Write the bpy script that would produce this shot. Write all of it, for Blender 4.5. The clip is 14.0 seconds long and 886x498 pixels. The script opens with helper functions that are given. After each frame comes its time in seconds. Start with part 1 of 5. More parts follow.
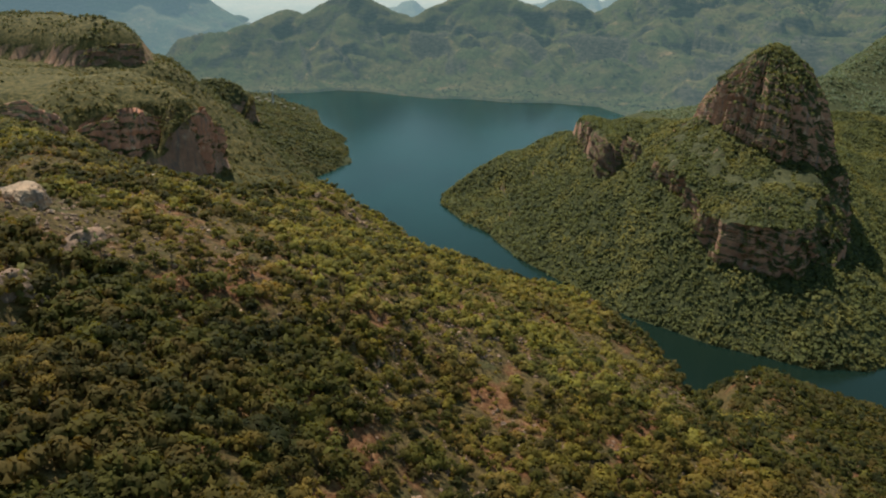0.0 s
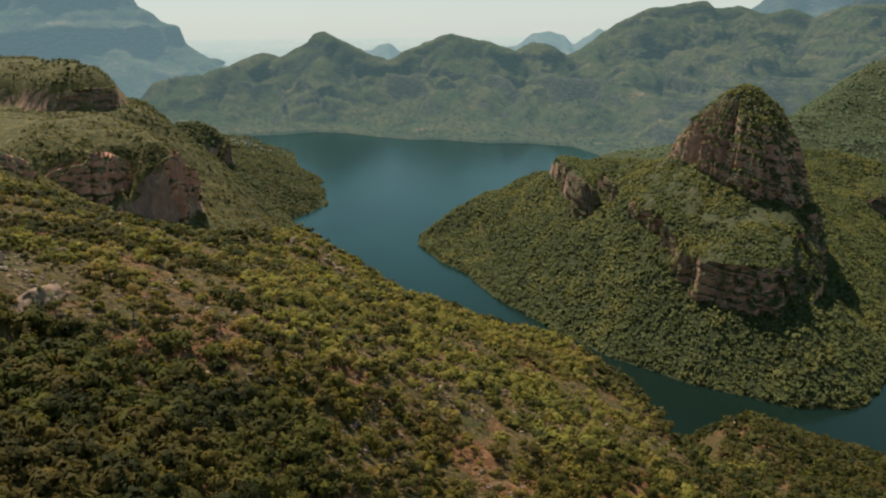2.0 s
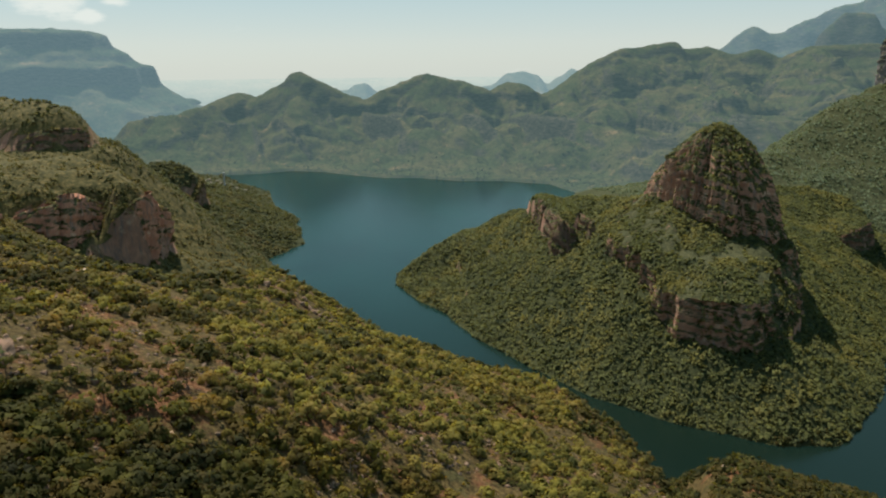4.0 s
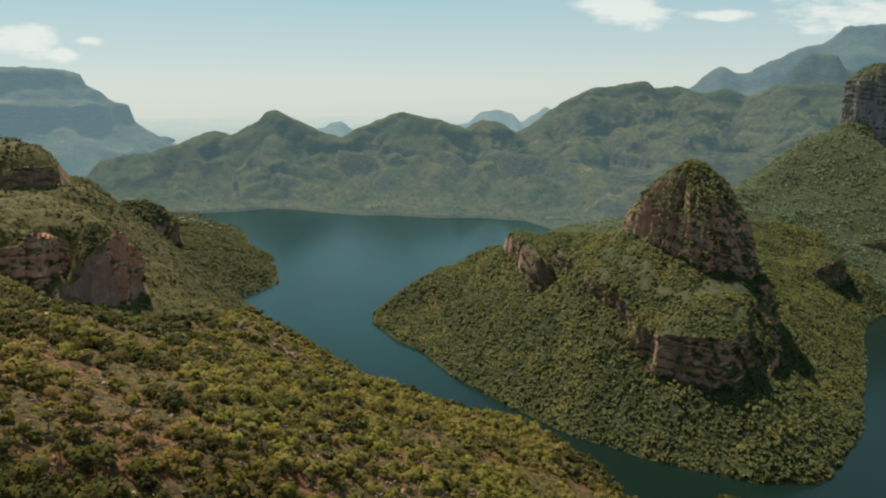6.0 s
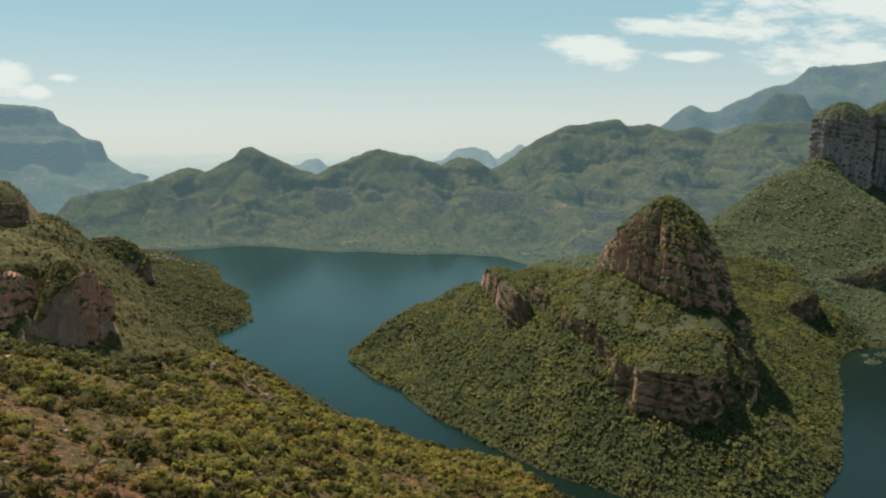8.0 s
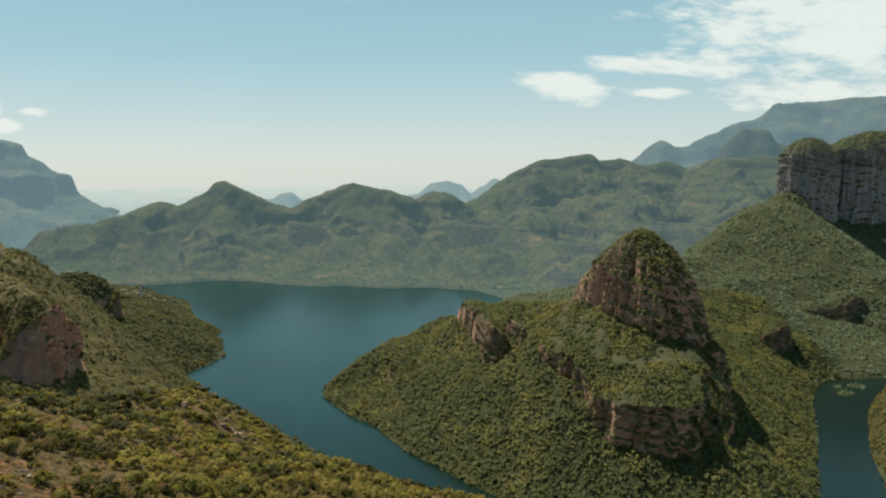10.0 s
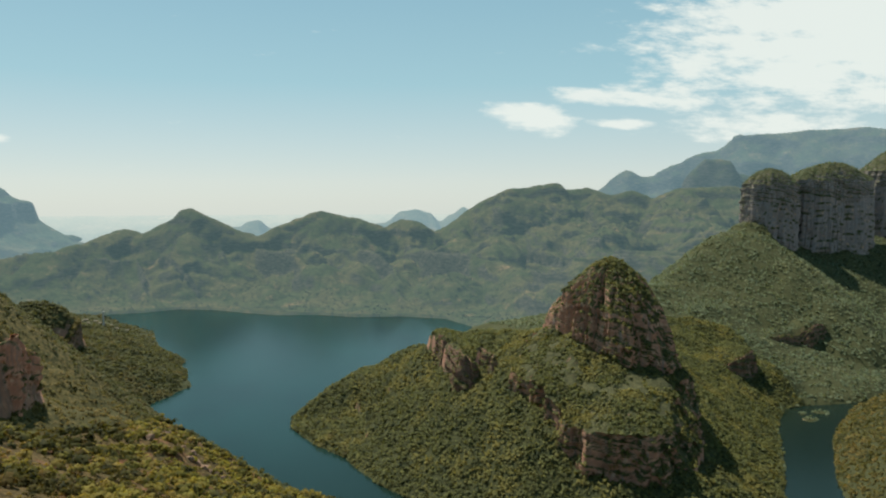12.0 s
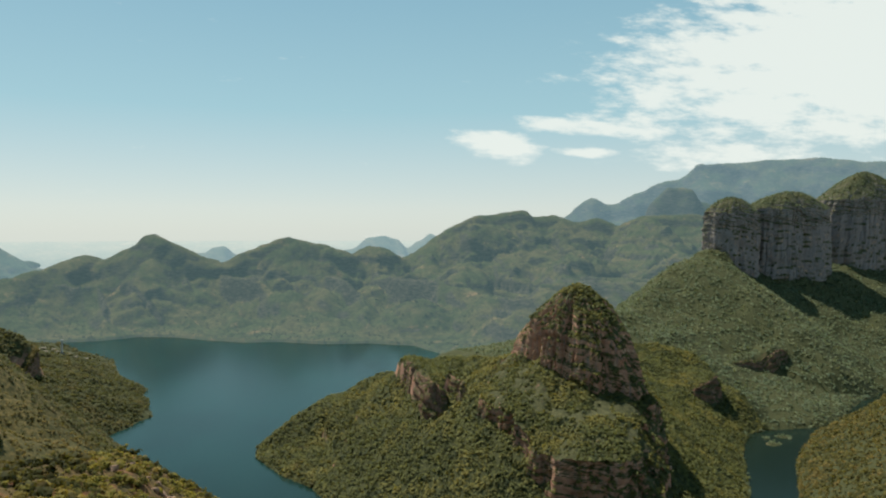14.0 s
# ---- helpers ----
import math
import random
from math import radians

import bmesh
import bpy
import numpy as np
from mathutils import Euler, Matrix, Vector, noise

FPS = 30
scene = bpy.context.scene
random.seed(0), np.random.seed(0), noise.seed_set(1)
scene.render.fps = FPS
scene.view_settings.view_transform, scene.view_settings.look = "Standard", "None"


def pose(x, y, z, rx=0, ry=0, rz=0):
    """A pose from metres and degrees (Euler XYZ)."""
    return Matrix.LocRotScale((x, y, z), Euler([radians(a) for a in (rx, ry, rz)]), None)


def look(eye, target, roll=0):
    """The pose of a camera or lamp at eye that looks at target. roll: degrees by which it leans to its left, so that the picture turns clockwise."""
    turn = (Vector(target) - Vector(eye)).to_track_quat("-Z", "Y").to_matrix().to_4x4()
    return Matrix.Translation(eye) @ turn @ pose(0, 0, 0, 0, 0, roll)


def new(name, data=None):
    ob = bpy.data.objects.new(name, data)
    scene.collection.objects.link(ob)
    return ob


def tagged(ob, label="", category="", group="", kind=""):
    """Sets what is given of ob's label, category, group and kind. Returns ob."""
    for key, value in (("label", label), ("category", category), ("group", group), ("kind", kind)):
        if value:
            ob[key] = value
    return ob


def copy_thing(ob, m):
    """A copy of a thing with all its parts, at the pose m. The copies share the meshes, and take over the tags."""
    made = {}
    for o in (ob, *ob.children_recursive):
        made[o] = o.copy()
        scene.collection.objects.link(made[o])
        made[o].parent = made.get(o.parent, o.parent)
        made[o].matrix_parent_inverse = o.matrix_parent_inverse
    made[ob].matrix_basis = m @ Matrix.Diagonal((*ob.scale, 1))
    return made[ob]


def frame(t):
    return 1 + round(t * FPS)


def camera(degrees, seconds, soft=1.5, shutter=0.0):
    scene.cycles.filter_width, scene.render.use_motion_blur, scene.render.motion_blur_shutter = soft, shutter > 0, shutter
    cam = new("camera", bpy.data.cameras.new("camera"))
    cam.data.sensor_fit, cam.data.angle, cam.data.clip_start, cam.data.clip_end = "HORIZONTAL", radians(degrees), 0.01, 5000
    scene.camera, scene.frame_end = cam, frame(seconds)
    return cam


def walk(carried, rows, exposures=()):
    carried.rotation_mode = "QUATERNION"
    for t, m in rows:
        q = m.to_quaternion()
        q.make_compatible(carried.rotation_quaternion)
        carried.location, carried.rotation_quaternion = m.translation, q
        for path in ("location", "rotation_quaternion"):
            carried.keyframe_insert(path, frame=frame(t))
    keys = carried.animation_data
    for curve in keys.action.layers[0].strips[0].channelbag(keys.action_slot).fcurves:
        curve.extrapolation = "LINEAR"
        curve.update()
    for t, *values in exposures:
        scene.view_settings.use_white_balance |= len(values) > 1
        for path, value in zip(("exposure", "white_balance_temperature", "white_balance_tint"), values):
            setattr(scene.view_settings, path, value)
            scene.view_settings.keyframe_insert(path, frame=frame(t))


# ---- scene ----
cam = camera(62.57, 14.0, soft=2.1)
# seconds, place in metres (water at z = 0), turn in degrees
PATH = [
    (0.0, 0.00, 0.00, 400.00, 69.929, 0.340, 1.060),
    (0.5, -0.16, 2.67, 400.11, 70.684, 0.353, 0.640),
    (1.0, -0.32, 5.30, 400.18, 71.509, 0.398, 0.150),
    (1.5, -0.49, 7.90, 400.21, 72.227, 0.439, -0.309),
    (2.0, -0.66, 10.45, 400.19, 72.997, 0.458, -0.806),
    (2.5, -0.85, 12.94, 400.15, 73.698, 0.467, -1.253),
    (3.0, -1.05, 15.38, 400.07, 74.460, 0.497, -1.740),
    (5.5, -2.25, 26.45, 399.31, 78.048, 0.452, -4.097),
    (6.0, -2.54, 28.40, 399.11, 78.792, 0.463, -4.596),
    (6.5, -2.86, 30.24, 398.90, 79.505, 0.446, -5.059),
    (7.0, -3.19, 31.97, 398.68, 80.243, 0.440, -5.560),
    (7.5, -3.56, 33.59, 398.46, 80.921, 0.405, -6.007),
    (8.0, -3.95, 35.08, 398.24, 81.630, 0.380, -6.509),
    (10.5, -6.33, 40.47, 397.25, 84.865, 0.276, -9.107),
    (11.0, -6.90, 41.09, 397.10, 85.427, 0.192, -9.738),
    (11.5, -7.52, 41.54, 396.97, 85.930, 0.199, -10.357),
    (12.0, -8.17, 41.82, 396.86, 86.484, 0.126, -10.992),
    (12.5, -8.85, 41.91, 396.78, 87.006, 0.114, -11.616),
    (13.0, -9.58, 41.82, 396.74, 87.524, 0.036, -12.270),
    (13.5, -10.36, 41.54, 396.73, 88.034, 0.026, -12.896),
    (14.0, -11.17, 41.05, 396.75, 88.574, -0.073, -13.580),
]
walk(cam, [(t, pose(x, y, z, a, b, c)) for t, x, y, z, a, b, c in PATH], [(0.0, 0.56, 6250, 8), (14.0, 0.66, 6250, 8)])

# ---------------------------------------------------------------- world and sun
SUN_AZ, SUN_EL = -27, 58
world = bpy.data.worlds.new("sky")
scene.world = world
world.use_nodes = True


def build_world():
    nt = world.node_tree
    nt.nodes.clear()
    n, l = nt.nodes.new, nt.links.new
    out, bg = n("ShaderNodeOutputWorld"), n("ShaderNodeBackground")
    sky = n("ShaderNodeTexSky")
    sky.sky_type, sky.sun_disc = "NISHITA", False
    sky.sun_elevation, sky.sun_rotation = radians(SUN_EL), radians(SUN_AZ)
    sky.altitude, sky.air_density, sky.dust_density, sky.ozone_density = 1000, 1.0, 0.7, 1.0
    bg.inputs["Strength"].default_value = 0.062
    co = n("ShaderNodeTexCoord")
    sep = n("ShaderNodeSeparateXYZ")
    l(co.outputs["Generated"], sep.inputs[0])
    # thin haze that pales the sky towards the horizon
    ramp = n("ShaderNodeValToRGB")
    for p, c in ((0.03, (7.0, 7.4, 6.8)), (0.16, (4.0, 6.2, 6.4)), (0.36, (2.55, 4.7, 5.6))):
        e = ramp.color_ramp.elements[0] if p == 0.03 else ramp.color_ramp.elements.new(p)
        e.position, e.color = p, (*c, 1)
    ramp.color_ramp.elements[-1].position, ramp.color_ramp.elements[-1].color = 0.9, (2.2, 4.1, 5.5, 1)
    l(sep.outputs["Z"], ramp.inputs["Fac"])
    hz = n("ShaderNodeMix"); hz.data_type = "RGBA"; hz.inputs["Factor"].default_value = 0.8
    l(sky.outputs[0], hz.inputs["A"]); l(ramp.outputs[0], hz.inputs["B"])

    def calc(op, p, q=None, r=None):
        k = n("ShaderNodeMath"); k.operation = op
        for i, v in enumerate((p, q, r)):
            if isinstance(v, (int, float)):
                k.inputs[i].default_value = v
            elif v is not None:
                l(v, k.inputs[i])
        return k.outputs[0]

    ahead = calc("MAXIMUM", calc("ABSOLUTE", sep.outputs["Y"]), 0.05)
    ca, ce = calc("DIVIDE", sep.outputs["X"], ahead), calc("DIVIDE", sep.outputs["Z"], ahead)

    def bank(a0, e0, ra, re, lean=0.0):
        """A cloud bank: 1 in its middle, 0 at its rim, negative outside."""
        da, de = calc("DIVIDE", calc("SUBTRACT", ca, a0), ra), calc("SUBTRACT", ce, e0)
        de = calc("DIVIDE", calc("SUBTRACT", de, calc("MULTIPLY", calc("SUBTRACT", ca, a0), lean)), re)
        return calc("SUBTRACT", 1.0, calc("ADD", calc("MULTIPLY", da, da), calc("MULTIPLY", de, de)))

    body = calc("MULTIPLY", bank(1.15, 0.335, 0.70, 0.175, 0.18), 1.9)
    for k in (bank(0.321, 0.121, 0.072, 0.022, -0.06), bank(0.46, 0.151, 0.13, 0.013, -0.05), bank(0.69, 0.116, 0.19, 0.024, 0.05), bank(0.461, 0.116, 0.06, 0.008),
              bank(-0.46, 0.082, 0.050, 0.022), bank(-0.406, 0.066, 0.022, 0.011), bank(-0.373, 0.083, 0.022, 0.007), bank(-0.60, 0.08, 0.08, 0.03)):
        body = calc("MAXIMUM", body, k)
    body = calc("MAXIMUM", body, -0.75)
    cmb = n("ShaderNodeCombineXYZ"); l(ca, cmb.inputs[0]); l(calc("MULTIPLY", ce, 3.4), cmb.inputs[1])
    no = n("ShaderNodeTexNoise"); no.inputs["Scale"].default_value = 10.0
    no.inputs["Detail"].default_value, no.inputs["Roughness"].default_value = 12, 0.66
    l(cmb.outputs[0], no.inputs["Vector"])
    puff = calc("ADD", calc("MULTIPLY", body, 0.5), calc("MULTIPLY", calc("SUBTRACT", no.outputs["Fac"], 0.5), 2.4))
    mr = n("ShaderNodeMapRange"); mr.interpolation_type = "SMOOTHSTEP"; mr.inputs["From Min"].default_value, mr.inputs["From Max"].default_value = -0.08, 0.50
    l(puff, mr.inputs["Value"])
    mix = n("ShaderNodeMix"); mix.data_type = "RGBA"
    l(calc("MULTIPLY", mr.outputs[0], 0.9), mix.inputs["Factor"]); l(hz.outputs["Result"], mix.inputs["A"]); mix.inputs["B"].default_value = (8.9, 9.1, 8.3, 1)
    l(mix.outputs["Result"], bg.inputs["Color"])
    l(bg.outputs[0], out.inputs["Surface"])


build_world()
sun = new("sun", bpy.data.lights.new("sun", "SUN"))
sun.data.energy, sun.data.angle, sun.data.color = 3.95, radians(0.6), (1.0, 0.93, 0.80)
_sd = Vector((math.sin(radians(SUN_AZ)) * math.cos(radians(SUN_EL)), math.cos(radians(SUN_AZ)) * math.cos(radians(SUN_EL)), math.sin(radians(SUN_EL))))
sun.matrix_world = look(_sd * 900, (0, 0, 0))
scene.view_settings.exposure = 0.0

# ---------------------------------------------------------------- materials


def material(name):
    m = bpy.data.materials.new(name)
    m.use_nodes = True
    nt = m.node_tree
    return m, nt, nt.nodes["Principled BSDF"], nt.nodes["Material Output"]


def node_noise(nt, scale, detail=4, rough=0.55, stretch=None):
    co = nt.nodes.new("ShaderNodeNewGeometry")
    no = nt.nodes.new("ShaderNodeTexNoise")
    no.inputs["Scale"].default_value, no.inputs["Detail"].default_value, no.inputs["Roughness"].default_value = scale, detail, rough
    if stretch:
        mp = nt.nodes.new("ShaderNodeMapping")
        mp.inputs["Scale"].default_value = stretch
        nt.links.new(co.outputs["Position"], mp.inputs["Vector"])
        nt.links.new(mp.outputs["Vector"], no.inputs["Vector"])
    else:
        nt.links.new(co.outputs["Position"], no.inputs["Vector"])
    return no.outputs["Fac"]


def node_ramp(nt, fac, stops):
    r = nt.nodes.new("ShaderNodeValToRGB")
    while len(r.color_ramp.elements) < len(stops):
        r.color_ramp.elements.new(0.5)
    for e, (p, c) in zip(r.color_ramp.elements, stops):
        e.position, e.color = p, (*c, 1)
    nt.links.new(fac, r.inputs["Fac"])
    return r.outputs["Color"]


def node_mix(nt, fac, a, b, mode="MIX"):
    m = nt.nodes.new("ShaderNodeMix")
    m.data_type, m.blend_type = "RGBA", mode
    for key, v in (("Factor", fac), ("A", a), ("B", b)):
        if isinstance(v, (int, float)):
            m.inputs[key].default_value = v
        elif isinstance(v, tuple):
            m.inputs[key].default_value = (*v, 1)
        else:
            nt.links.new(v, m.inputs[key])
    return m.outputs["Result"]


def node_range(nt, v, a, b):
    m = nt.nodes.new("ShaderNodeMapRange")
    m.inputs["From Min"].default_value, m.inputs["From Max"].default_value = a, b
    nt.links.new(v, m.inputs["Value"])
    return m.outputs[0]


def node_bump(nt, bsdf, h, dist, strength=0.6):
    b = nt.nodes.new("ShaderNodeBump")
    b.inputs["Strength"].default_value, b.inputs["Distance"].default_value = strength, dist
    nt.links.new(h, b.inputs["Height"])
    nt.links.new(b.outputs[0], bsdf.inputs["Normal"])


def steepness(nt):
    g = nt.nodes.new("ShaderNodeNewGeometry")
    s = nt.nodes.new("ShaderNodeSeparateXYZ")
    nt.links.new(g.outputs["True Normal"], s.inputs[0])
    return s.outputs["Z"]


def rock_colour(nt, pale, gain=1.0, wash=None, beds=(0.22, 0.22, 0.40), tone=1.0, even=0.45):
    strata = node_noise(nt, 0.32, 6, 0.65, beds)
    col = node_ramp(nt, strata, [(0.34, tuple(gain * c for c in (0.036, 0.027, 0.023))), (0.49, tuple(gain * c for c in (0.075, 0.046, 0.034))), (0.60, tuple(gain * c for c in (0.125, 0.070, 0.046))), (0.80, pale)])
    if wash:
        col = node_mix(nt, even, col, wash)
    streak = node_noise(nt, 0.34, 5, 0.65, (0.7, 0.7, 0.09))
    col = node_mix(nt, node_range(nt, streak, 0.52, 0.70), col, tuple(gain * tone * c for c in (0.036, 0.030, 0.026)))
    lich = node_noise(nt, 0.09, 6, 0.65)
    return node_mix(nt, node_range(nt, lich, 0.56, 0.68), col, tuple(min(0.6, gain * c) for c in (0.165, 0.110, 0.074)))


def make_ground():
    m, nt, b, _ = material("bush_ground")
    fine = node_noise(nt, 0.55, 6, 0.72)
    grass = node_ramp(nt, fine, [(0.34, (0.026, 0.018, 0.007)), (0.50, (0.078, 0.052, 0.017)), (0.66, (0.160, 0.108, 0.040))])
    soil = node_ramp(nt, fine, [(0.34, (0.060, 0.025, 0.011)), (0.52, (0.158, 0.068, 0.028)), (0.70, (0.290, 0.165, 0.084))])
    patch = node_noise(nt, 0.055, 6, 0.62)
    col = node_mix(nt, node_range(nt, patch, 0.52, 0.62), grass, soil)
    sward = node_noise(nt, 0.09, 6, 0.7)
    col = node_mix(nt, node_range(nt, sward, 0.56, 0.66), col, node_ramp(nt, fine, [(0.35, (0.034, 0.030, 0.011)), (0.65, (0.095, 0.080, 0.028))]))
    for cx, cy, cr in ((-72, 173, 11), (-62, 190, 9), (-66, 206, 7), (-30, 150, 12), (10, 205, 10), (60, 215, 9), (-18, 118, 10)):
        gg = nt.nodes.new("ShaderNodeNewGeometry")
        mp = nt.nodes.new("ShaderNodeMapping")
        mp.inputs["Location"].default_value, mp.inputs["Scale"].default_value = (-cx, -cy, 0), (1, 1, 0)
        nt.links.new(gg.outputs["Position"], mp.inputs["Vector"])
        ln = nt.nodes.new("ShaderNodeVectorMath"); ln.operation = "LENGTH"
        nt.links.new(mp.outputs[0], ln.inputs[0])
        ad = nt.nodes.new("ShaderNodeMath"); ad.operation = "MULTIPLY_ADD"
        nt.links.new(fine, ad.inputs[0]); ad.inputs[1].default_value = 16.0; nt.links.new(ln.outputs["Value"], ad.inputs[2])
        col = node_mix(nt, node_range(nt, ad.outputs[0], cr + 10.0, cr + 5.0), col, soil)
    geo = nt.nodes.new("ShaderNodeNewGeometry")
    pos = nt.nodes.new("ShaderNodeSeparateXYZ")
    nt.links.new(geo.outputs["Position"], pos.inputs[0])
    floor = node_ramp(nt, fine, [(0.35, (0.030, 0.033, 0.014)), (0.55, (0.056, 0.058, 0.022)), (0.75, (0.098, 0.088, 0.036))])
    meadow = node_ramp(nt, node_noise(nt, 0.16, 7, 0.78), [(0.38, (0.028, 0.028, 0.008)), (0.50, (0.074, 0.062, 0.019)), (0.62, (0.165, 0.116, 0.042))])
    col = node_mix(nt, node_range(nt, pos.outputs["Y"], 560, 700), col, meadow)
    east = nt.nodes.new("ShaderNodeMath"); east.operation = "MULTIPLY"
    lake_side = nt.nodes.new("ShaderNodeMath"); lake_side.operation = "MAXIMUM"
    nt.links.new(node_range(nt, pos.outputs["X"], -300, -180), lake_side.inputs[0]); nt.links.new(node_range(nt, pos.outputs["Y"], 1380, 1480), lake_side.inputs[1])
    nt.links.new(node_range(nt, pos.outputs["Y"], 600, 760), east.inputs[0]); nt.links.new(lake_side.outputs[0], east.inputs[1])
    col = node_mix(nt, east.outputs[0], col, floor)
    rock = rock_colour(nt, (0.42, 0.25, 0.155), 2.2, (0.34, 0.165, 0.10), (0.22, 0.22, 0.2), 1.4)
    col = node_mix(nt, node_range(nt, steepness(nt), 0.50, 0.30), col, rock)
    nt.links.new(col, b.inputs["Base Color"])
    b.inputs["Roughness"].default_value = 0.95
    b.inputs["Specular IOR Level"].default_value = 0.15
    node_bump(nt, b, node_noise(nt, 0.45, 6, 0.7), 1.3, 0.8)
    return m


def make_rock(name, pale, gain=1.0, wash=None, mossy=1.0, beds=(0.22, 0.22, 0.40), tone=1.0, even=0.45):
    m, nt, b, _ = material(name)
    col = rock_colour(nt, pale, gain, wash, beds, tone, even)
    moss = node_noise(nt, 0.13, 6, 0.7)
    up = node_range(nt, steepness(nt), 0.22 / max(mossy, 1), 0.55 / max(mossy, 1))
    mm = nt.nodes.new("ShaderNodeMath"); mm.operation = "MULTIPLY"
    nt.links.new(up, mm.inputs[0]); nt.links.new(node_range(nt, moss, 0.38 - 0.06 * mossy, 0.56 - 0.06 * mossy), mm.inputs[1])
    if mossy:
        col = node_mix(nt, mm.outputs[0], col, (0.052, 0.054, 0.018))
        col = node_mix(nt, node_range(nt, steepness(nt), 0.66, 0.80), col, node_ramp(nt, moss, [(0.35, (0.030, 0.034, 0.012)), (0.65, (0.085, 0.078, 0.030))]))
    nt.links.new(col, b.inputs["Base Color"])
    b.inputs["Roughness"].default_value = 0.9
    b.inputs["Specular IOR Level"].default_value = 0.2
    node_bump(nt, b, node_noise(nt, 0.35, 7, 0.7, (1, 1, 0.45)), 1.6, 0.9)
    return m


def make_foliage(name, dark, mid, light, dry, deep, own_tone=0.42):
    m, nt, b, out = material(name)
    g = nt.nodes.new("ShaderNodeNewGeometry")
    clump = node_noise(nt, 0.16, 3, 0.6)
    stand = node_noise(nt, 0.014, 6, 0.65)
    own = nt.nodes.new("ShaderNodeAttribute"); own.attribute_name = "tone"
    rnd = nt.nodes.new("ShaderNodeMath"); rnd.operation = "MULTIPLY_ADD"
    nt.links.new(g.outputs["Random Per Island"], rnd.inputs[0]); rnd.inputs[1].default_value = 0.07
    nt.links.new(clump, rnd.inputs[2])
    each = nt.nodes.new("ShaderNodeMath"); each.operation = "MULTIPLY_ADD"
    nt.links.new(own.outputs["Fac"], each.inputs[0]); each.inputs[1].default_value = own_tone
    nt.links.new(rnd.outputs[0], each.inputs[2])
    col = node_ramp(nt, each.outputs[0], [(0.25 + own_tone / 2, dark), (0.51 + own_tone / 2, mid), (0.79 + own_tone / 2, light)])
    hue = nt.nodes.new("ShaderNodeMath"); hue.operation = "PINGPONG"
    nt.links.new(own.outputs["Fac"], hue.inputs[0]); hue.inputs[1].default_value = 0.137
    if own_tone > 0.3:
        col = node_mix(nt, node_range(nt, hue.outputs[0], 0.105, 0.125), col, dry)
    col = node_mix(nt, node_range(nt, stand, 0.50, 0.68), col, dry)
    col = node_mix(nt, node_range(nt, node_noise(nt, 0.045, 5, 0.68), 0.54, 0.64), col, deep)
    nt.links.new(col, b.inputs["Base Color"])
    b.inputs["Roughness"].default_value = 0.75
    b.inputs["Specular IOR Level"].default_value = 0.12
    tr = nt.nodes.new("ShaderNodeBsdfTranslucent")
    nt.links.new(node_mix(nt, 1.0, col, (1.3, 1.22, 0.85), "MULTIPLY"), tr.inputs["Color"])
    mx = nt.nodes.new("ShaderNodeMixShader")
    mx.inputs[0].default_value = 0.4
    nt.links.new(b.outputs[0], mx.inputs[1]); nt.links.new(tr.outputs[0], mx.inputs[2])
    nt.links.new(mx.outputs[0], out.inputs["Surface"])
    return m


def make_far(name, tint, haze_glow, strength):
    """Far country behind the lake: forested slopes with rock bands, a plain distance backdrop. Its haze is put in as a
    bluish tint and a faint glow.
    """
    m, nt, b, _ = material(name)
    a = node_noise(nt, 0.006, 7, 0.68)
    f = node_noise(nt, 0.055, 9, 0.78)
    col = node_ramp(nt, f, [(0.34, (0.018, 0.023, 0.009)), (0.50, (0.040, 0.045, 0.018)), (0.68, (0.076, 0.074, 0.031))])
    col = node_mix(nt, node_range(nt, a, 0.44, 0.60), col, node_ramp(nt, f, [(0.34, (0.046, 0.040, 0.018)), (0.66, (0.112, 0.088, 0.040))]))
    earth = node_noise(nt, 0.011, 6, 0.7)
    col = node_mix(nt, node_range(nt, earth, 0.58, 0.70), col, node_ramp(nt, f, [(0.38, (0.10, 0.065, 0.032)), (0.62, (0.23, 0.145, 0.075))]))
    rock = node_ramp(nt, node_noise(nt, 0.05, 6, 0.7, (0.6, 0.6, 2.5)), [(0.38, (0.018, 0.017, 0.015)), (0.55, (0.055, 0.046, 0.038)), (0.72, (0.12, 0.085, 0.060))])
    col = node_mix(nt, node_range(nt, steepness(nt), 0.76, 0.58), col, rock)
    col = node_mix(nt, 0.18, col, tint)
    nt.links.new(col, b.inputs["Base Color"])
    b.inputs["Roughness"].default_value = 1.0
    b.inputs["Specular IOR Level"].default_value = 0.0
    b.inputs["Emission Color"].default_value = (*haze_glow, 1)
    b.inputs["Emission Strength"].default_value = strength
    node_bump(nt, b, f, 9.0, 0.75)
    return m


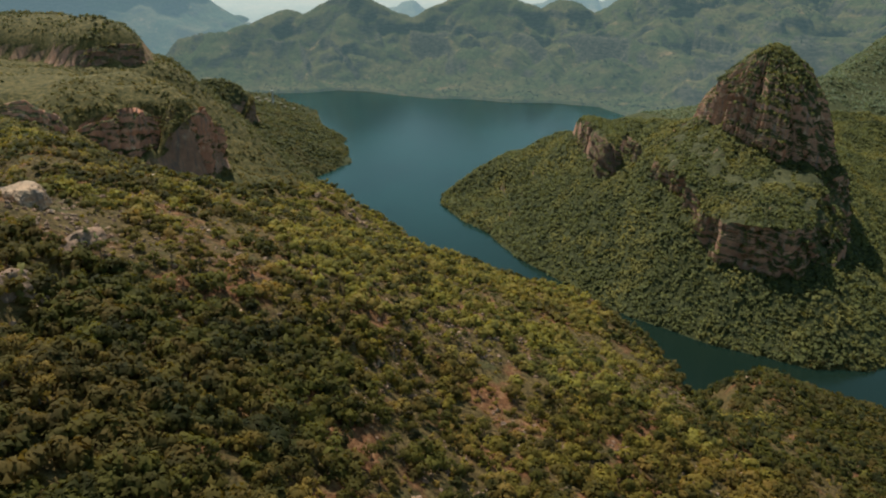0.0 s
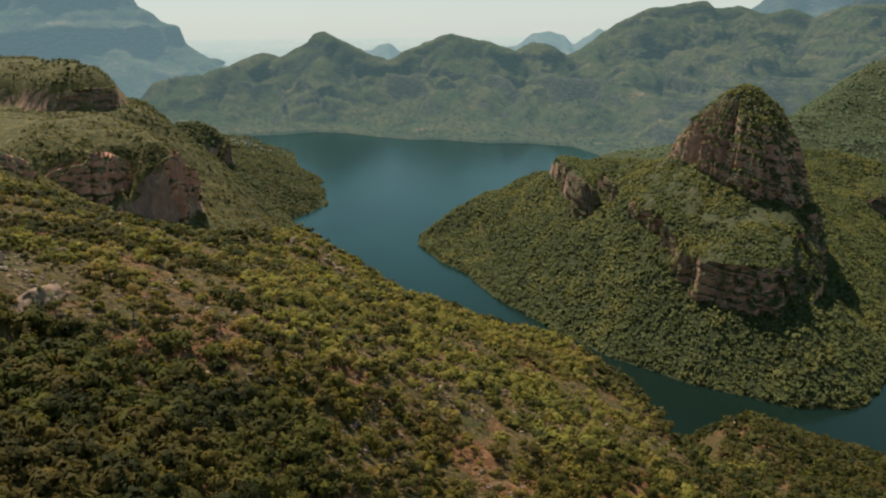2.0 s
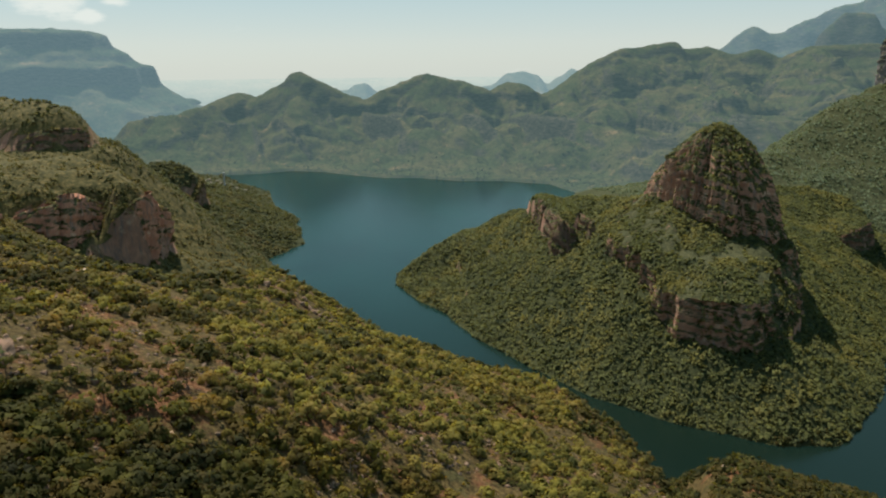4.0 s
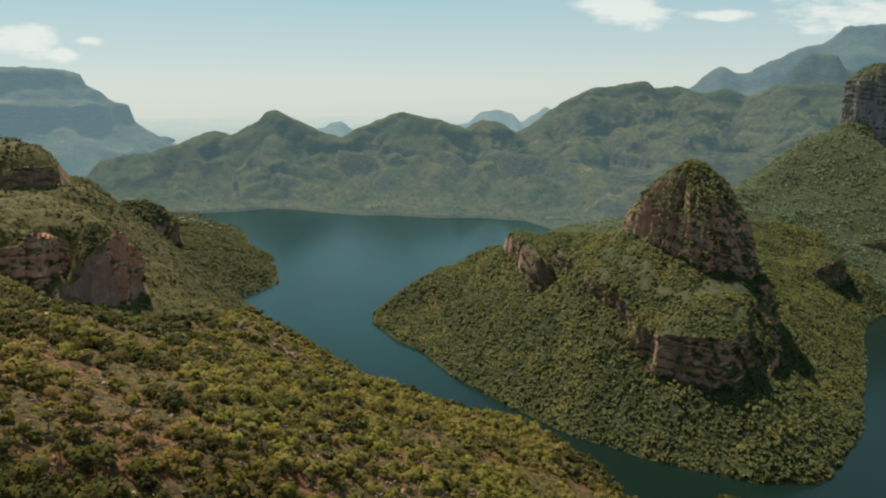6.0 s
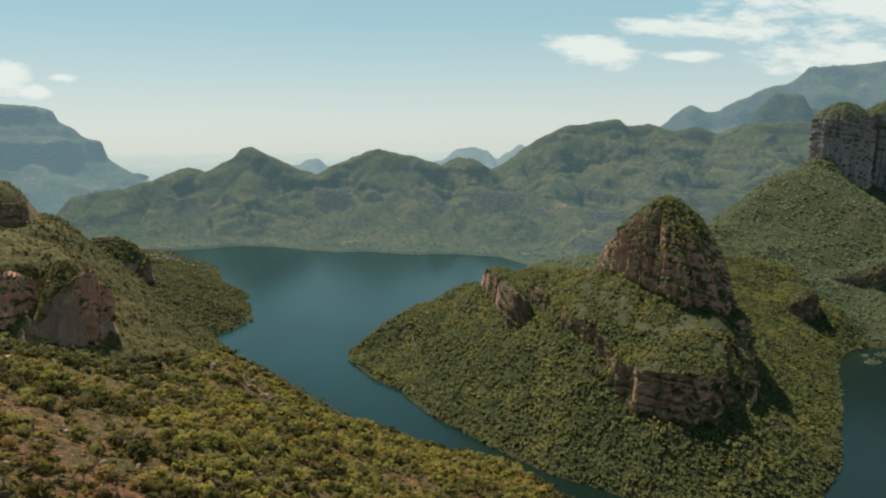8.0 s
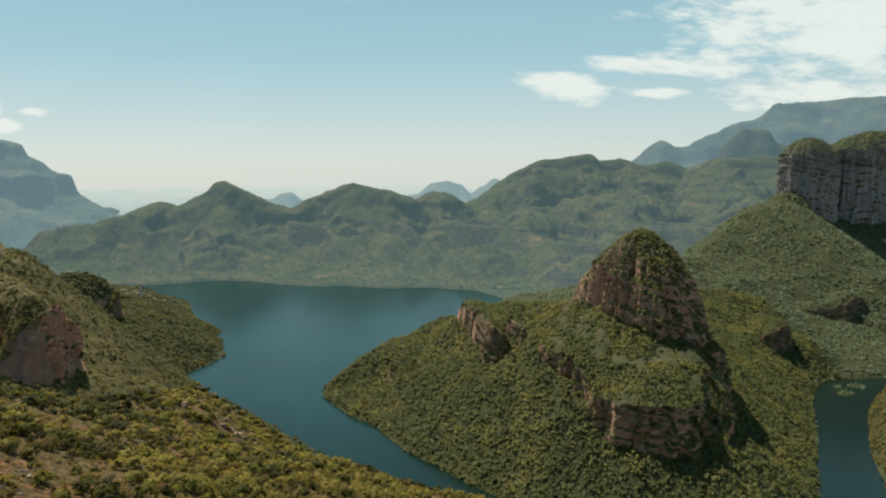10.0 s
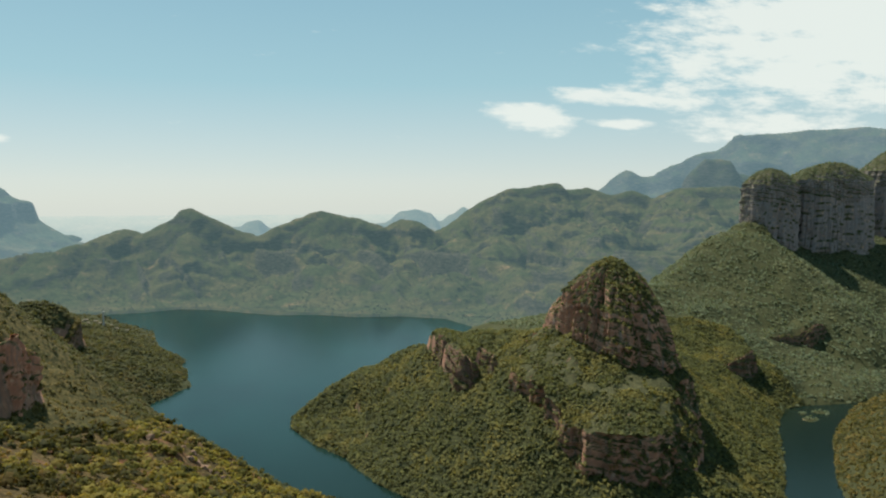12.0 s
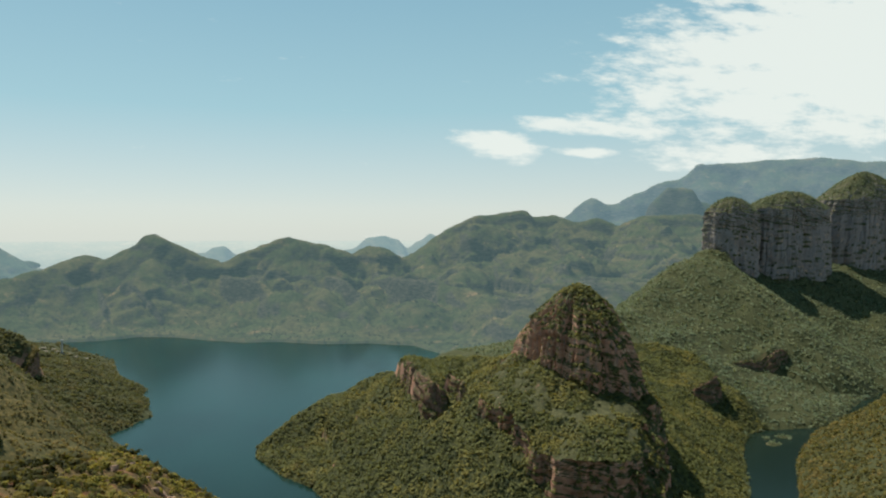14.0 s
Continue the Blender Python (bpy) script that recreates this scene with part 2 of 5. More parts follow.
def make_water():
    """Teal in the open lake; the slopes' dark reflection is painted into the narrow arms of the gorge."""
    m, nt, b, _ = material("lake_water")
    geo, pos = nt.nodes.new("ShaderNodeNewGeometry"), nt.nodes.new("ShaderNodeSeparateXYZ")
    nt.links.new(geo.outputs["Position"], pos.inputs[0])
    along = nt.nodes.new("ShaderNodeMath"); along.operation = "MULTIPLY_ADD"
    nt.links.new(pos.outputs["X"], along.inputs[0]); along.inputs[1].default_value = -0.55; nt.links.new(pos.outputs["Y"], along.inputs[2])
    # 0 in the arms, 1 in the open lake
    clear = node_range(nt, along.outputs[0], 780, 1550)
    f = node_noise(nt, 0.0028, 5, 0.6, (1.0, 0.5, 1))
    body = node_ramp(nt, f, [(0.36, (0.005, 0.020, 0.019)), (0.66, (0.008, 0.036, 0.032))])
    # darker body and tint in the arms stand in for mirrored slopes
    nt.links.new(node_mix(nt, clear, (0.006, 0.014, 0.010), body), b.inputs["Base Color"])
    nt.links.new(node_mix(nt, clear, (0.30, 0.55, 0.45), (0.42, 0.95, 0.66)), b.inputs["Specular Tint"])
    b.inputs["Roughness"].default_value = 0.18
    b.inputs["IOR"].default_value = 1.33
    b.inputs["Specular IOR Level"].default_value = 0.33
    node_bump(nt, b, node_noise(nt, 0.25, 4, 0.6, (1.0, 0.45, 1)), 0.5, 0.32)
    return m


GROUND = make_ground()
ROCK = make_rock("red_sandstone", (0.46, 0.27, 0.17), 1.9, (0.24, 0.115, 0.068))
PALE_ROCK = make_rock("pale_quartzite", (0.74, 0.54, 0.34), 4.0, (0.62, 0.43, 0.25), 0)
DOME_ROCK = make_rock("mossy_red_sandstone", (0.66, 0.40, 0.25), 3.2, (0.50, 0.235, 0.140), 1.5, (0.22, 0.22, 0.30), 1.8, 0.55)
TAN_ROCK = make_rock("tan_sandstone", (0.46, 0.31, 0.19), 2.4, (0.31, 0.195, 0.115), 0)
RED_ROCK = make_rock("red_cliff_rock", (0.60, 0.32, 0.20), 3.6, (0.58, 0.235, 0.135), 1.0, (0.30, 0.30, 0.10), 1.5, 0.6)
# red rock of the far buttes, greyed and paled to carry their haze
HAZED_ROCK = make_rock("hazed_red_rock", (0.31, 0.26, 0.25), 2.4, (0.240, 0.220, 0.226), 1.3, (0.10, 0.10, 0.12), 2.2, 0.74)
BUSH = make_foliage("bushveld_leaves", (0.046, 0.036, 0.009), (0.120, 0.092, 0.016), (0.220, 0.170, 0.027), (0.215, 0.138, 0.032), (0.050, 0.048, 0.012))
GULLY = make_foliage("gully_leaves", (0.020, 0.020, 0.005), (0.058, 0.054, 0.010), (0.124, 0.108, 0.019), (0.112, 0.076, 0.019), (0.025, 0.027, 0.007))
SLOPE = make_foliage("lakeside_leaves", (0.059, 0.053, 0.013), (0.152, 0.130, 0.025), (0.264, 0.222, 0.040), (0.234, 0.172, 0.041), (0.068, 0.068, 0.018))
FOREST = make_foliage("kloof_forest_leaves", (0.050, 0.056, 0.022), (0.095, 0.100, 0.035), (0.156, 0.154, 0.048), (0.198, 0.170, 0.048), (0.046, 0.056, 0.026), 0.22)
# darker copy of the gully greens: the dim right side put into leaf colour
DIM_LEAVES = make_foliage("dimmed_spur_leaves", (0.019, 0.021, 0.006), (0.052, 0.050, 0.012), (0.104, 0.094, 0.021), (0.094, 0.070, 0.020), (0.024, 0.027, 0.008))
SCRUB = make_foliage("plateau_scrub_leaves", (0.036, 0.041, 0.016), (0.080, 0.082, 0.030), (0.130, 0.124, 0.047), (0.146, 0.114, 0.044), (0.046, 0.053, 0.023), 0.22)
BROW = make_foliage("brow_scrub_leaves", (0.040, 0.040, 0.012), (0.086, 0.080, 0.022), (0.146, 0.126, 0.034), (0.176, 0.132, 0.042), (0.040, 0.045, 0.015), 0.34)
# distance haze is mixed into these paler, bluer leaf greens
VALLEY_HAZED = make_foliage("hazed_valley_leaves", (0.080, 0.102, 0.064), (0.116, 0.142, 0.081), (0.154, 0.176, 0.094), (0.168, 0.174, 0.092), (0.078, 0.102, 0.064), 0.1)
# bluish tint and emission stand in for distance haze on these
FAR = make_far("hazed_far_hillside", (0.075, 0.082, 0.052), (0.38, 0.60, 0.61), 0.092)
FAR_HAZE = make_far("hazed_horizon_hill", (0.10, 0.14, 0.15), (0.44, 0.64, 0.70), 0.27)
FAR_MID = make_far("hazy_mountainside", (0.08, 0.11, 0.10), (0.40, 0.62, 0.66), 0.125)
FARTHER = make_far("hazed_farthest_range", (0.09, 0.13, 0.14), (0.42, 0.64, 0.70), 0.18)
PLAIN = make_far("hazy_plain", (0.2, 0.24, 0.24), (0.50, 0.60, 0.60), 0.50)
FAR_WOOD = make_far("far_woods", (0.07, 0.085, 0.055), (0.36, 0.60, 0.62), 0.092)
WATER = make_water()


def paint_plain_haze():
    """Paints haze into the lowland's emission, which pales towards the sky with distance."""
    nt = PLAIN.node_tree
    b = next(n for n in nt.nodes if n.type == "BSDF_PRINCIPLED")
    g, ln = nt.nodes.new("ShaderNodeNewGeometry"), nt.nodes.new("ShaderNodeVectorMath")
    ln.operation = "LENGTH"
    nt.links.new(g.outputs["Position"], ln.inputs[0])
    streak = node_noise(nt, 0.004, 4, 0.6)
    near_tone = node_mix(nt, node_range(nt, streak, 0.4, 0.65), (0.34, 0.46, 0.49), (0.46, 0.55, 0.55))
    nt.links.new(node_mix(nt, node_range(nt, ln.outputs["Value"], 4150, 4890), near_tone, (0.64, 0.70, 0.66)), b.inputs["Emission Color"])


paint_plain_haze()

# ---------------------------------------------------------------- noise and land forms
_tab = np.random.RandomState(7).rand(256, 256)


def vnoise(x, y):
    xi, yi = np.floor(x).astype(int), np.floor(y).astype(int)
    u, v = x - xi, y - yi
    u, v = u * u * (3 - 2 * u), v * v * (3 - 2 * v)
    a, b = xi & 255, yi & 255
    c, d = (xi + 1) & 255, (yi + 1) & 255
    return (_tab[a, b] * (1 - u) + _tab[c, b] * u) * (1 - v) + (_tab[a, d] * (1 - u) + _tab[c, d] * u) * v


def fbm(x, y, size, octaves=4, seed=0):
    """Noise of about -1 to 1 with features of that size in metres."""
    total, amp, norm = 0, 1.0, 0
    for i in range(octaves):
        k = 2 ** i / size
        total = total + amp * (vnoise(x * k + 17.3 * seed + 5 * i, y * k + 31.7 * seed + 9 * i) * 2 - 1)
        norm += amp
        amp *= 0.5
    return total / norm * 1.5


def inside(x, y, poly):
    """Signed distance to a closed outline, positive within."""
    best = np.full(np.shape(x), 1e12)
    odd = np.zeros(np.shape(x), bool)
    for (ax, ay), (bx, by) in zip(poly, poly[1:] + poly[:1]):
        ex, ey = bx - ax, by - ay
        t = np.clip(((x - ax) * ex + (y - ay) * ey) / (ex * ex + ey * ey), 0, 1)
        best = np.minimum(best, (x - ax - t * ex) ** 2 + (y - ay - t * ey) ** 2)
        if ey:
            odd ^= ((ay > y) != (by > y)) & (x < ax + (y - ay) * ex / ey)
    return np.where(odd, 1, -1) * np.sqrt(best)


def spine(x, y, line):
    """Distance to a ridge line and the crest's height there, rounded from node to node."""
    best, crest = np.full(np.shape(x), 1e12), np.zeros(np.shape(x))
    for (ax, ay, az), (bx, by, bz) in zip(line, line[1:]):
        ex, ey = bx - ax, by - ay
        t = np.clip(((x - ax) * ex + (y - ay) * ey) / (ex * ex + ey * ey), 0, 1)
        d = (x - ax - t * ex) ** 2 + (y - ay - t * ey) ** 2
        s = t * t * (3 - 2 * t)
        crest = np.where(d < best, az + s * (bz - az), crest)
        best = np.minimum(best, d)
    return np.sqrt(best), crest


def cone(d, slope, r):
    return np.sqrt((slope * d) ** 2 + r * r) - r


ISLAND = [(-31, 1396), (-27, 1338), (9, 1244), (52, 1172), (92, 1052), (138, 974), (222, 841), (298, 769), (390, 712), (450, 707), (500, 745), (574, 821), (671, 958),
          (755, 1094), (840, 1215), (905, 1285), (985, 1292), (1100, 1290), (1400, 1500), (1400, 2300), (520, 2300), (330, 1900), (120, 1620), (20, 1530)]
ISLAND_CREST = [(-31, 1396, 2), (12, 1410, 39), (101, 1420, 84), (206, 1385, 132), (270, 1320, 165), (325, 1245, 178), (400, 1130, 200), (440, 1040, 190), (425, 930, 150), (415, 850, 112)]
# rings of the butte, from its foot to the brim below its dome: plan place and height
BUTTE_FOOT = [(288, 1038, 131), (297, 1007, 125), (304, 968, 119), (309, 917, 105), (311, 893, 86), (319, 862, 71), (349, 829, 67), (380, 810, 67), (408, 808, 72), (444, 826, 78), (476, 858, 82), (500, 898, 84), (518, 934, 84), (536, 975, 80), (550, 1030, 75), (548, 1100, 80), (515, 1160, 110), (440, 1185, 150), (390, 1185, 165), (345, 1150, 165), (310, 1095, 145)]
BUTTE_BENCH = [(294, 1040, 151), (301, 1010, 149), (308, 972, 148), (312, 925, 138), (320, 895, 122), (327, 868, 119), (350, 838, 123), (373, 821, 123), (400, 822, 126), (426, 842, 131), (450, 882, 141), (472, 920, 150), (494, 940, 158), (518, 966, 157), (536, 1020, 150), (536, 1085, 150), (500, 1145, 160), (440, 1170, 184), (392, 1170, 192), (352, 1140, 192), (320, 1090, 168)]
BUTTE_WALL = [(366, 1133, 206), (378, 1100, 207), (388, 1070, 206), (393, 1017, 192), (412, 988, 184), (427, 963, 175), (455, 946, 174), (480, 949, 168), (504, 970, 166), (520, 1010, 164), (516, 1080, 166), (488, 1134, 175), (440, 1158, 190), (395, 1158, 200)]
BUTTE_BRIM = [(378, 1126, 238), (384, 1104, 256), (389, 1082, 267), (398, 1032, 252), (412, 1002, 234), (427, 980, 225), (450, 963, 222), (474, 964, 218), (494, 984, 220), (505, 1014, 226), (500, 1077, 226), (476, 1122, 230), (438, 1142, 232), (400, 1144, 230)]
LOWER_BLOCK = [p[:2] for p in BUTTE_FOOT]
KNOB = [(212, 1306), (222, 1272), (226, 1226), (231, 1163), (236, 1118), (247, 1120), (262, 1142), (282, 1200), (272, 1290), (250, 1350), (225, 1340)]
PLATEAU = [(-298, 912), (-293, 888), (-292, 858), (-298, 834), (-307, 814), (-320, 808), (-334, 815), (-345, 828), (-348, 818), (-354, 800), (-361, 778), (-367, 769), (-386, 757), (-402, 749), (-388, 722), (-388, 711), (-391, 702), (-397, 694), (-404, 685), (-430, 672), (-520, 660), (-640, 600), (-1200, 500), (-1400, 1300), (-900, 1420), (-600, 1290), (-460, 1120), (-342, 1000)]
CAP = [(-489, 1166), (-492, 1141), (-512, 1121), (-545, 1117), (-576, 1118), (-640, 1140), (-900, 1180), (-1100, 1400), (-720, 1420), (-540, 1290)]
KNOLL = [(-484, 1700), (-520, 1640), (-620, 1640), (-660, 1760), (-545, 1800), (-492, 1750)]
PENINSULA = [(-283, 1771), (-288, 1653), (-308, 1584), (-420, 1535), (-700, 1480), (-1500, 1600), (-1500, 2700), (-800, 2620), (-640, 2560), (-470, 2440), (-400, 2160), (-309, 1980)]
RIGHT_HILL = [(470, 560), (620, 740), (756, 960), (845, 1075), (930, 1165), (1030, 1250), (1200, 1290), (2200, 1250), (2200, 100), (600, 100)]
BENCH = [(767, 1360), (795, 1351), (807, 1318), (844, 1325), (887, 1363), (910, 1400), (900, 1470), (820, 1450)]
LEDGE = [(1056, 1542), (1102, 1553), (1152, 1568), (1184, 1561), (1216, 1577), (1240, 1591), (1269, 1656), (1245, 1642), (1213, 1626), (1181, 1633), (1131, 1618), (1085, 1607)]
NEAR_HILL = [(-90, 600), (-56, 570), (0, 506), (81, 409), (112, 345), (132, 322), (165, 362), (199, 412), (290, 440), (430, 420), (760, 200), (760, -500), (-900, -500), (-900, 250), (-230, 330), (-160, 420)]
RONDAVELS = [
    ([(1360, 2078), (1392, 2048), (1450, 2036), (1505, 2050), (1528, 2100), (1510, 2180), (1440, 2200), (1372, 2150)], 456, 506),
    ([(1534, 2095), (1580, 2066), (1680, 2062), (1795, 2080), (1842, 2135), (1815, 2230), (1660, 2260), (1550, 2200)], 470, 528),
    ([(1900, 2190), (1955, 2150), (2080, 2150), (2240, 2180), (2310, 2260), (2240, 2380), (2050, 2390), (1920, 2300)], 508, 612),
]


def height(x, y):
    """The land's height over the water at plan places x, y."""
    x, y = np.asarray(x, float), np.asarray(y, float)
    wx = x + 9 * fbm(x, y, 60, 3, 1) + 2.6 * fbm(x, y, 14, 2, 2)
    wy = y + 9 * fbm(x, y, 60, 3, 3) + 2.6 * fbm(x, y, 14, 2, 4)
    rough = 3.2 * fbm(x, y, 70, 5, 5)
    kx, ky = x + 0.3 * (wx - x), y + 0.3 * (wy - y)
    z = np.full(x.shape, -14.0)
    # the hill under the camera
    u, v = x / 100, y / 100
    q = 304.8 - 47.5 * u - 4.2 * v + 2.3 * u * v - 2.9 * v * v
    q = q - 0.75 * np.logaddexp(0, (-x - 150) / 12) * 12 + 5 * np.exp(-((x + 95) / 60) ** 2 - ((y - 215) / 90) ** 2)
    q = q - 9 * np.exp(-((x + 5) / 30) ** 2 - ((y - 130) / 120) ** 2) + 8 * np.exp(-((x + 25) / 40) ** 2 - ((y - 275) / 70) ** 2)
    q = q + 9 * np.exp(-((x + 100) / 40) ** 2 - ((y - 520) / 60) ** 2)
    q = q + 12 * np.exp(-((x - 85) / 38) ** 2 - ((y - 405) / 55) ** 2) + 3 * np.exp(-((x - 20) / 40) ** 2 - ((y - 490) / 45) ** 2)
    q = q - 7 * np.exp(-((x + 42) / 22) ** 2 - ((y - 500) / 40) ** 2)
    q = q + 9 * np.exp(-((x - 178) / 30) ** 2 - ((y - 375) / 40) ** 2)
    q = q - 17 * np.exp(-((x - 130 - 0.25 * (y - 320)) / 17) ** 2 - ((y - 345) / 55) ** 2)
    q = q - 10 * np.exp(-((x + 87) / 9) ** 2 - ((y - 132) / 13) ** 2) - 10 * np.exp(-((x + 93) / 7) ** 2 - ((y - 163) / 9) ** 2)
    s = inside(kx, ky, NEAR_HILL)
    z = np.maximum(z, np.clip(q, -14, 360) + np.interp(s, (-600, 0, 12, 60), (-470, -2, 0, 0)) + rough + 1.5 * fbm(x, y, 22, 3, 6))
    # spur that runs down to the lake
    d, c = spine(wx, wy, [(-152, 322, 316), (-138, 350, 302), (-126, 420, 285), (-103, 523, 261), (-68, 606, 192), (-75, 690, 100), (-85, 800, -10)])
    z = np.maximum(z, c - cone(d, 0.62, 10) + rough)
    # saddle that joins the near hill to the plateau
    d, c = spine(wx, wy, [(-158, 300, 322), (-186, 332, 326), (-252, 420, 315), (-331, 520, 303), (-410, 640, 290), (-470, 740, 286)])
    z = np.maximum(z, c - cone(d, 0.7, 14) + rough)
    # left-hand plateau and its cliffs
    s = inside(wx, wy, PLATEAU) - 6
    soft = np.interp(s, (-330, -120, -20, 30, 120, 300), (-14, 130, 215, 256, 288, 302))
    bare = np.clip((x + 480) / 50, 0, 1) * np.clip((1010 - y) / 60, 0, 1)
    rim = np.interp(y, (680, 700, 720, 750, 790, 815, 835, 860, 912), (290, 282, 258, 255, 266, 246, 256, 254, 222))
    fall = np.interp(s, (-330, -230, -70, -14, -6), (0.0, 0.25, 0.78, 0.95, 1.0)) * np.interp(y, (680, 720, 780, 800), (250, 240, 225, 192))
    flat = np.clip(1 + s / (6 + 34 * np.exp(-((x + 331 - 0.25 * (y - 800)) / 15) ** 2) * (y < 900)), 0, 1)
    crown = rim + (302 - rim) * np.interp(s, (0, 14, 40, 90, 200), (0, 0.36, 0.68, 0.92, 1.0))
    z = np.maximum(z, (1 - bare) * (soft + 1.4 * rough) + bare * (fall * (1 - flat) + crown * flat - 16 * np.clip((-s - 230) / 100, 0, 1) + 1.2 * rough))
    s = inside(kx, ky, CAP)
    z = np.maximum(z, np.interp(s, (-330, -40, -8, 0, 12, 30, 60, 120), (-14, 278, 286, 308, 324, 338, 350, 354)) - 9 * np.exp(-((x + 627) / 14) ** 2) + rough)
    s = inside(wx, wy, KNOLL)
    z = np.maximum(z, np.interp(s, (-260, -10, 0, 20, 50, 80), (-14, 92, 138, 168, 186, 192)) + rough)
    s = inside(kx, ky, PENINSULA)
    z = np.maximum(z, np.interp(s, (-40, 0, 12, 60, 150, 300, 600), (-14, 0, 6, 27, 66, 84, 110)) + np.clip(s / 30, 0, 1) * 2.5 * rough)
    # island ridge with its butte
    s = inside(kx, ky, ISLAND)
    d, c = spine(wx, wy, ISLAND_CREST)
    shore = np.interp(s, (-40, 0, 10, 60, 110, 250, 500), (-14, -0.5, 8, 46, 84, 180, 330))
    hill = np.minimum(shore, np.maximum(c - cone(d, 0.52, 14), 0.30 * s + 5)) + np.clip(s / 30, 0, 1) * 1.7 * rough
    hill = hill + 20 * np.exp(-((x - 285) / 85) ** 2 - ((y - 950) / 140) ** 2) * np.clip((s - 10) / 110, 0, 1)
    hill = hill + 11 * np.exp(-((x - 390) / 90) ** 2 - ((y - 812) / 45) ** 2) * np.clip((s - 10) / 60, 0, 1)
    hill = hill - 5 * np.exp(-((x - 0.35 * (y - 1100) - 270) / 9) ** 2) * np.clip(s / 60, 0, 1)
    z = np.maximum(z, hill)
    z = z - 75 * np.clip((inside(x, y, LOWER_BLOCK) - 3) / 22, 0, 1)
    s = inside(kx, ky, KNOB)
    z = np.maximum(z, np.where(s > -8, np.interp(y, (1110, 1160, 1270, 1320), (152, 167, 171, 168)) + np.interp(s, (-8, -4, 0, 12), (-45, -30, -4, 2)), -14))
    # ridge of the three domed buttes and the valley side below
    d, c = spine(wx, wy, [(470, 1150, 120), (690, 1420, 124), (908, 1800, 192), (1290, 2060, 312), (1500, 2120, 268), (1800, 2180, 285), (2400, 2300, 330), (3000, 2400, 420)])
    front = np.where(y < 2300, np.interp(inside(x, y, ISLAND), (-60, 0, 60), (0.55, 0.48, 0.42)), 0.5)
    behind = np.clip((((y - 1420) * 610 - (x - 690) * 640) / 884 + 20) / 130, 0, 1) * np.clip((1560 - x) / 60, 0, 1)
    front = front + (0.75 - front) * behind
    ridge = c - cone(d, front, 20) + 2.5 * rough
    s = inside(x, y, ISLAND)
    z = np.maximum(z, np.where(x > 520, np.minimum(ridge, np.where(x < 1000, shore + 2, 1e3)), ridge - 200 * (x < 420)))
    for poly, brim, dome in RONDAVELS:
        s = inside(wx, wy, poly)
        sink = 100 * np.clip((x - 1375) / 90, 0, 1)
        z = np.maximum(z, np.where(s > -130, np.interp(s, (-130, -60, -20, 5, 40), (225, 285, 325, 345, 330)) - sink, -14) + rough)
    s = inside(kx, ky, BENCH)
    z = np.maximum(z, np.where(s > -8, np.interp(x, (767, 805, 844, 889), (68, 82, 95, 98)) + 0.05 * np.clip(s, 0, 99) + np.interp(s, (-8, -3, 2, 8), (-40, -30, -5, 1)), -14) + 0.6 * rough)
    s = inside(kx, ky, LEDGE)
    z = np.maximum(z, np.where(s > -8, np.interp(x, [1055, 1101, 1151, 1183, 1215, 1239], [88, 90, 88, 107, 109, 100]) + 0.3 * np.clip(s, 0, 60) + np.interp(s, (-8, -3, 2, 8), (-24, -18, -3, 1)), -14) + 0.6 * rough)
    s = inside(kx, ky, RIGHT_HILL)
    z = np.maximum(z, np.interp(s, (-40, 0, 15, 60, 150, 350, 800), (-14, -0.5, 12, 48, 120, 220, 320)) + np.clip(s / 30, 0, 1) * 2 * rough)
    for ix, iy, ir in ((900, 1208, 15), (950, 1243, 13), (912, 1244, 9)):
        z = np.maximum(z, 2.6 - 4.5 * (np.hypot(wx - ix, (wy - iy) * 1.3) / (1.5 * ir)) ** 2)
    return z


def link_mesh(name, verts, faces, mat, smooth=True, normals=None, tone=None):
    """One mesh object from arrays of corners and of three- or four-cornered faces."""
    me = bpy.data.meshes.new(name)
    verts, faces = np.asarray(verts, np.float32), np.asarray(faces, np.int32)
    n, k = faces.shape
    me.vertices.add(len(verts)); me.vertices.foreach_set("co", verts.ravel())
    me.loops.add(n * k); me.loops.foreach_set("vertex_index", faces.ravel())
    me.polygons.add(n); me.polygons.foreach_set("loop_start", np.arange(n, dtype=np.int32) * k)
    me.polygons.foreach_set("use_smooth", np.full(n, smooth))
    me.update(calc_edges=True)
    me.materials.append(mat)
    if tone is not None:
        me.attributes.new("tone", "FLOAT", "POINT").data.foreach_set("value", np.asarray(tone, np.float32))
    if normals is not None:
        me.normals_split_custom_set_from_vertices(normals)
    return new(name, me)


def sheet(name, xs, ys, zf, mat):
    X, Y = np.meshgrid(xs, ys)
    Z = zf(X, Y)
    i = np.arange(X.size).reshape(X.shape)
    f = np.stack([i[:-1, :-1], i[:-1, 1:], i[1:, 1:], i[1:, :-1]], -1).reshape(-1, 4)
    return link_mesh(name, np.stack([X, Y, Z], -1).reshape(-1, 3), f, mat)


def steps(*runs):
    out = []
    for a, b, d in runs:
        out.append(np.arange(a, b, d))
    out.append(np.array([runs[-1][1]]))
    return np.concatenate(out)


# ---------------------------------------------------------------- ground and lake
gx = steps((-3300, -1000, 60), (-1000, -420, 10), (-420, 620, 5.5), (620, 1350, 11), (1350, 2400, 16), (2400, 3300, 60))
gy = steps((-3000, -300, 90), (-300, 60, 14), (60, 680, 5.5), (680, 1240, 6.5), (1240, 1480, 9), (1480, 2400, 12), (2400, 3600, 60))
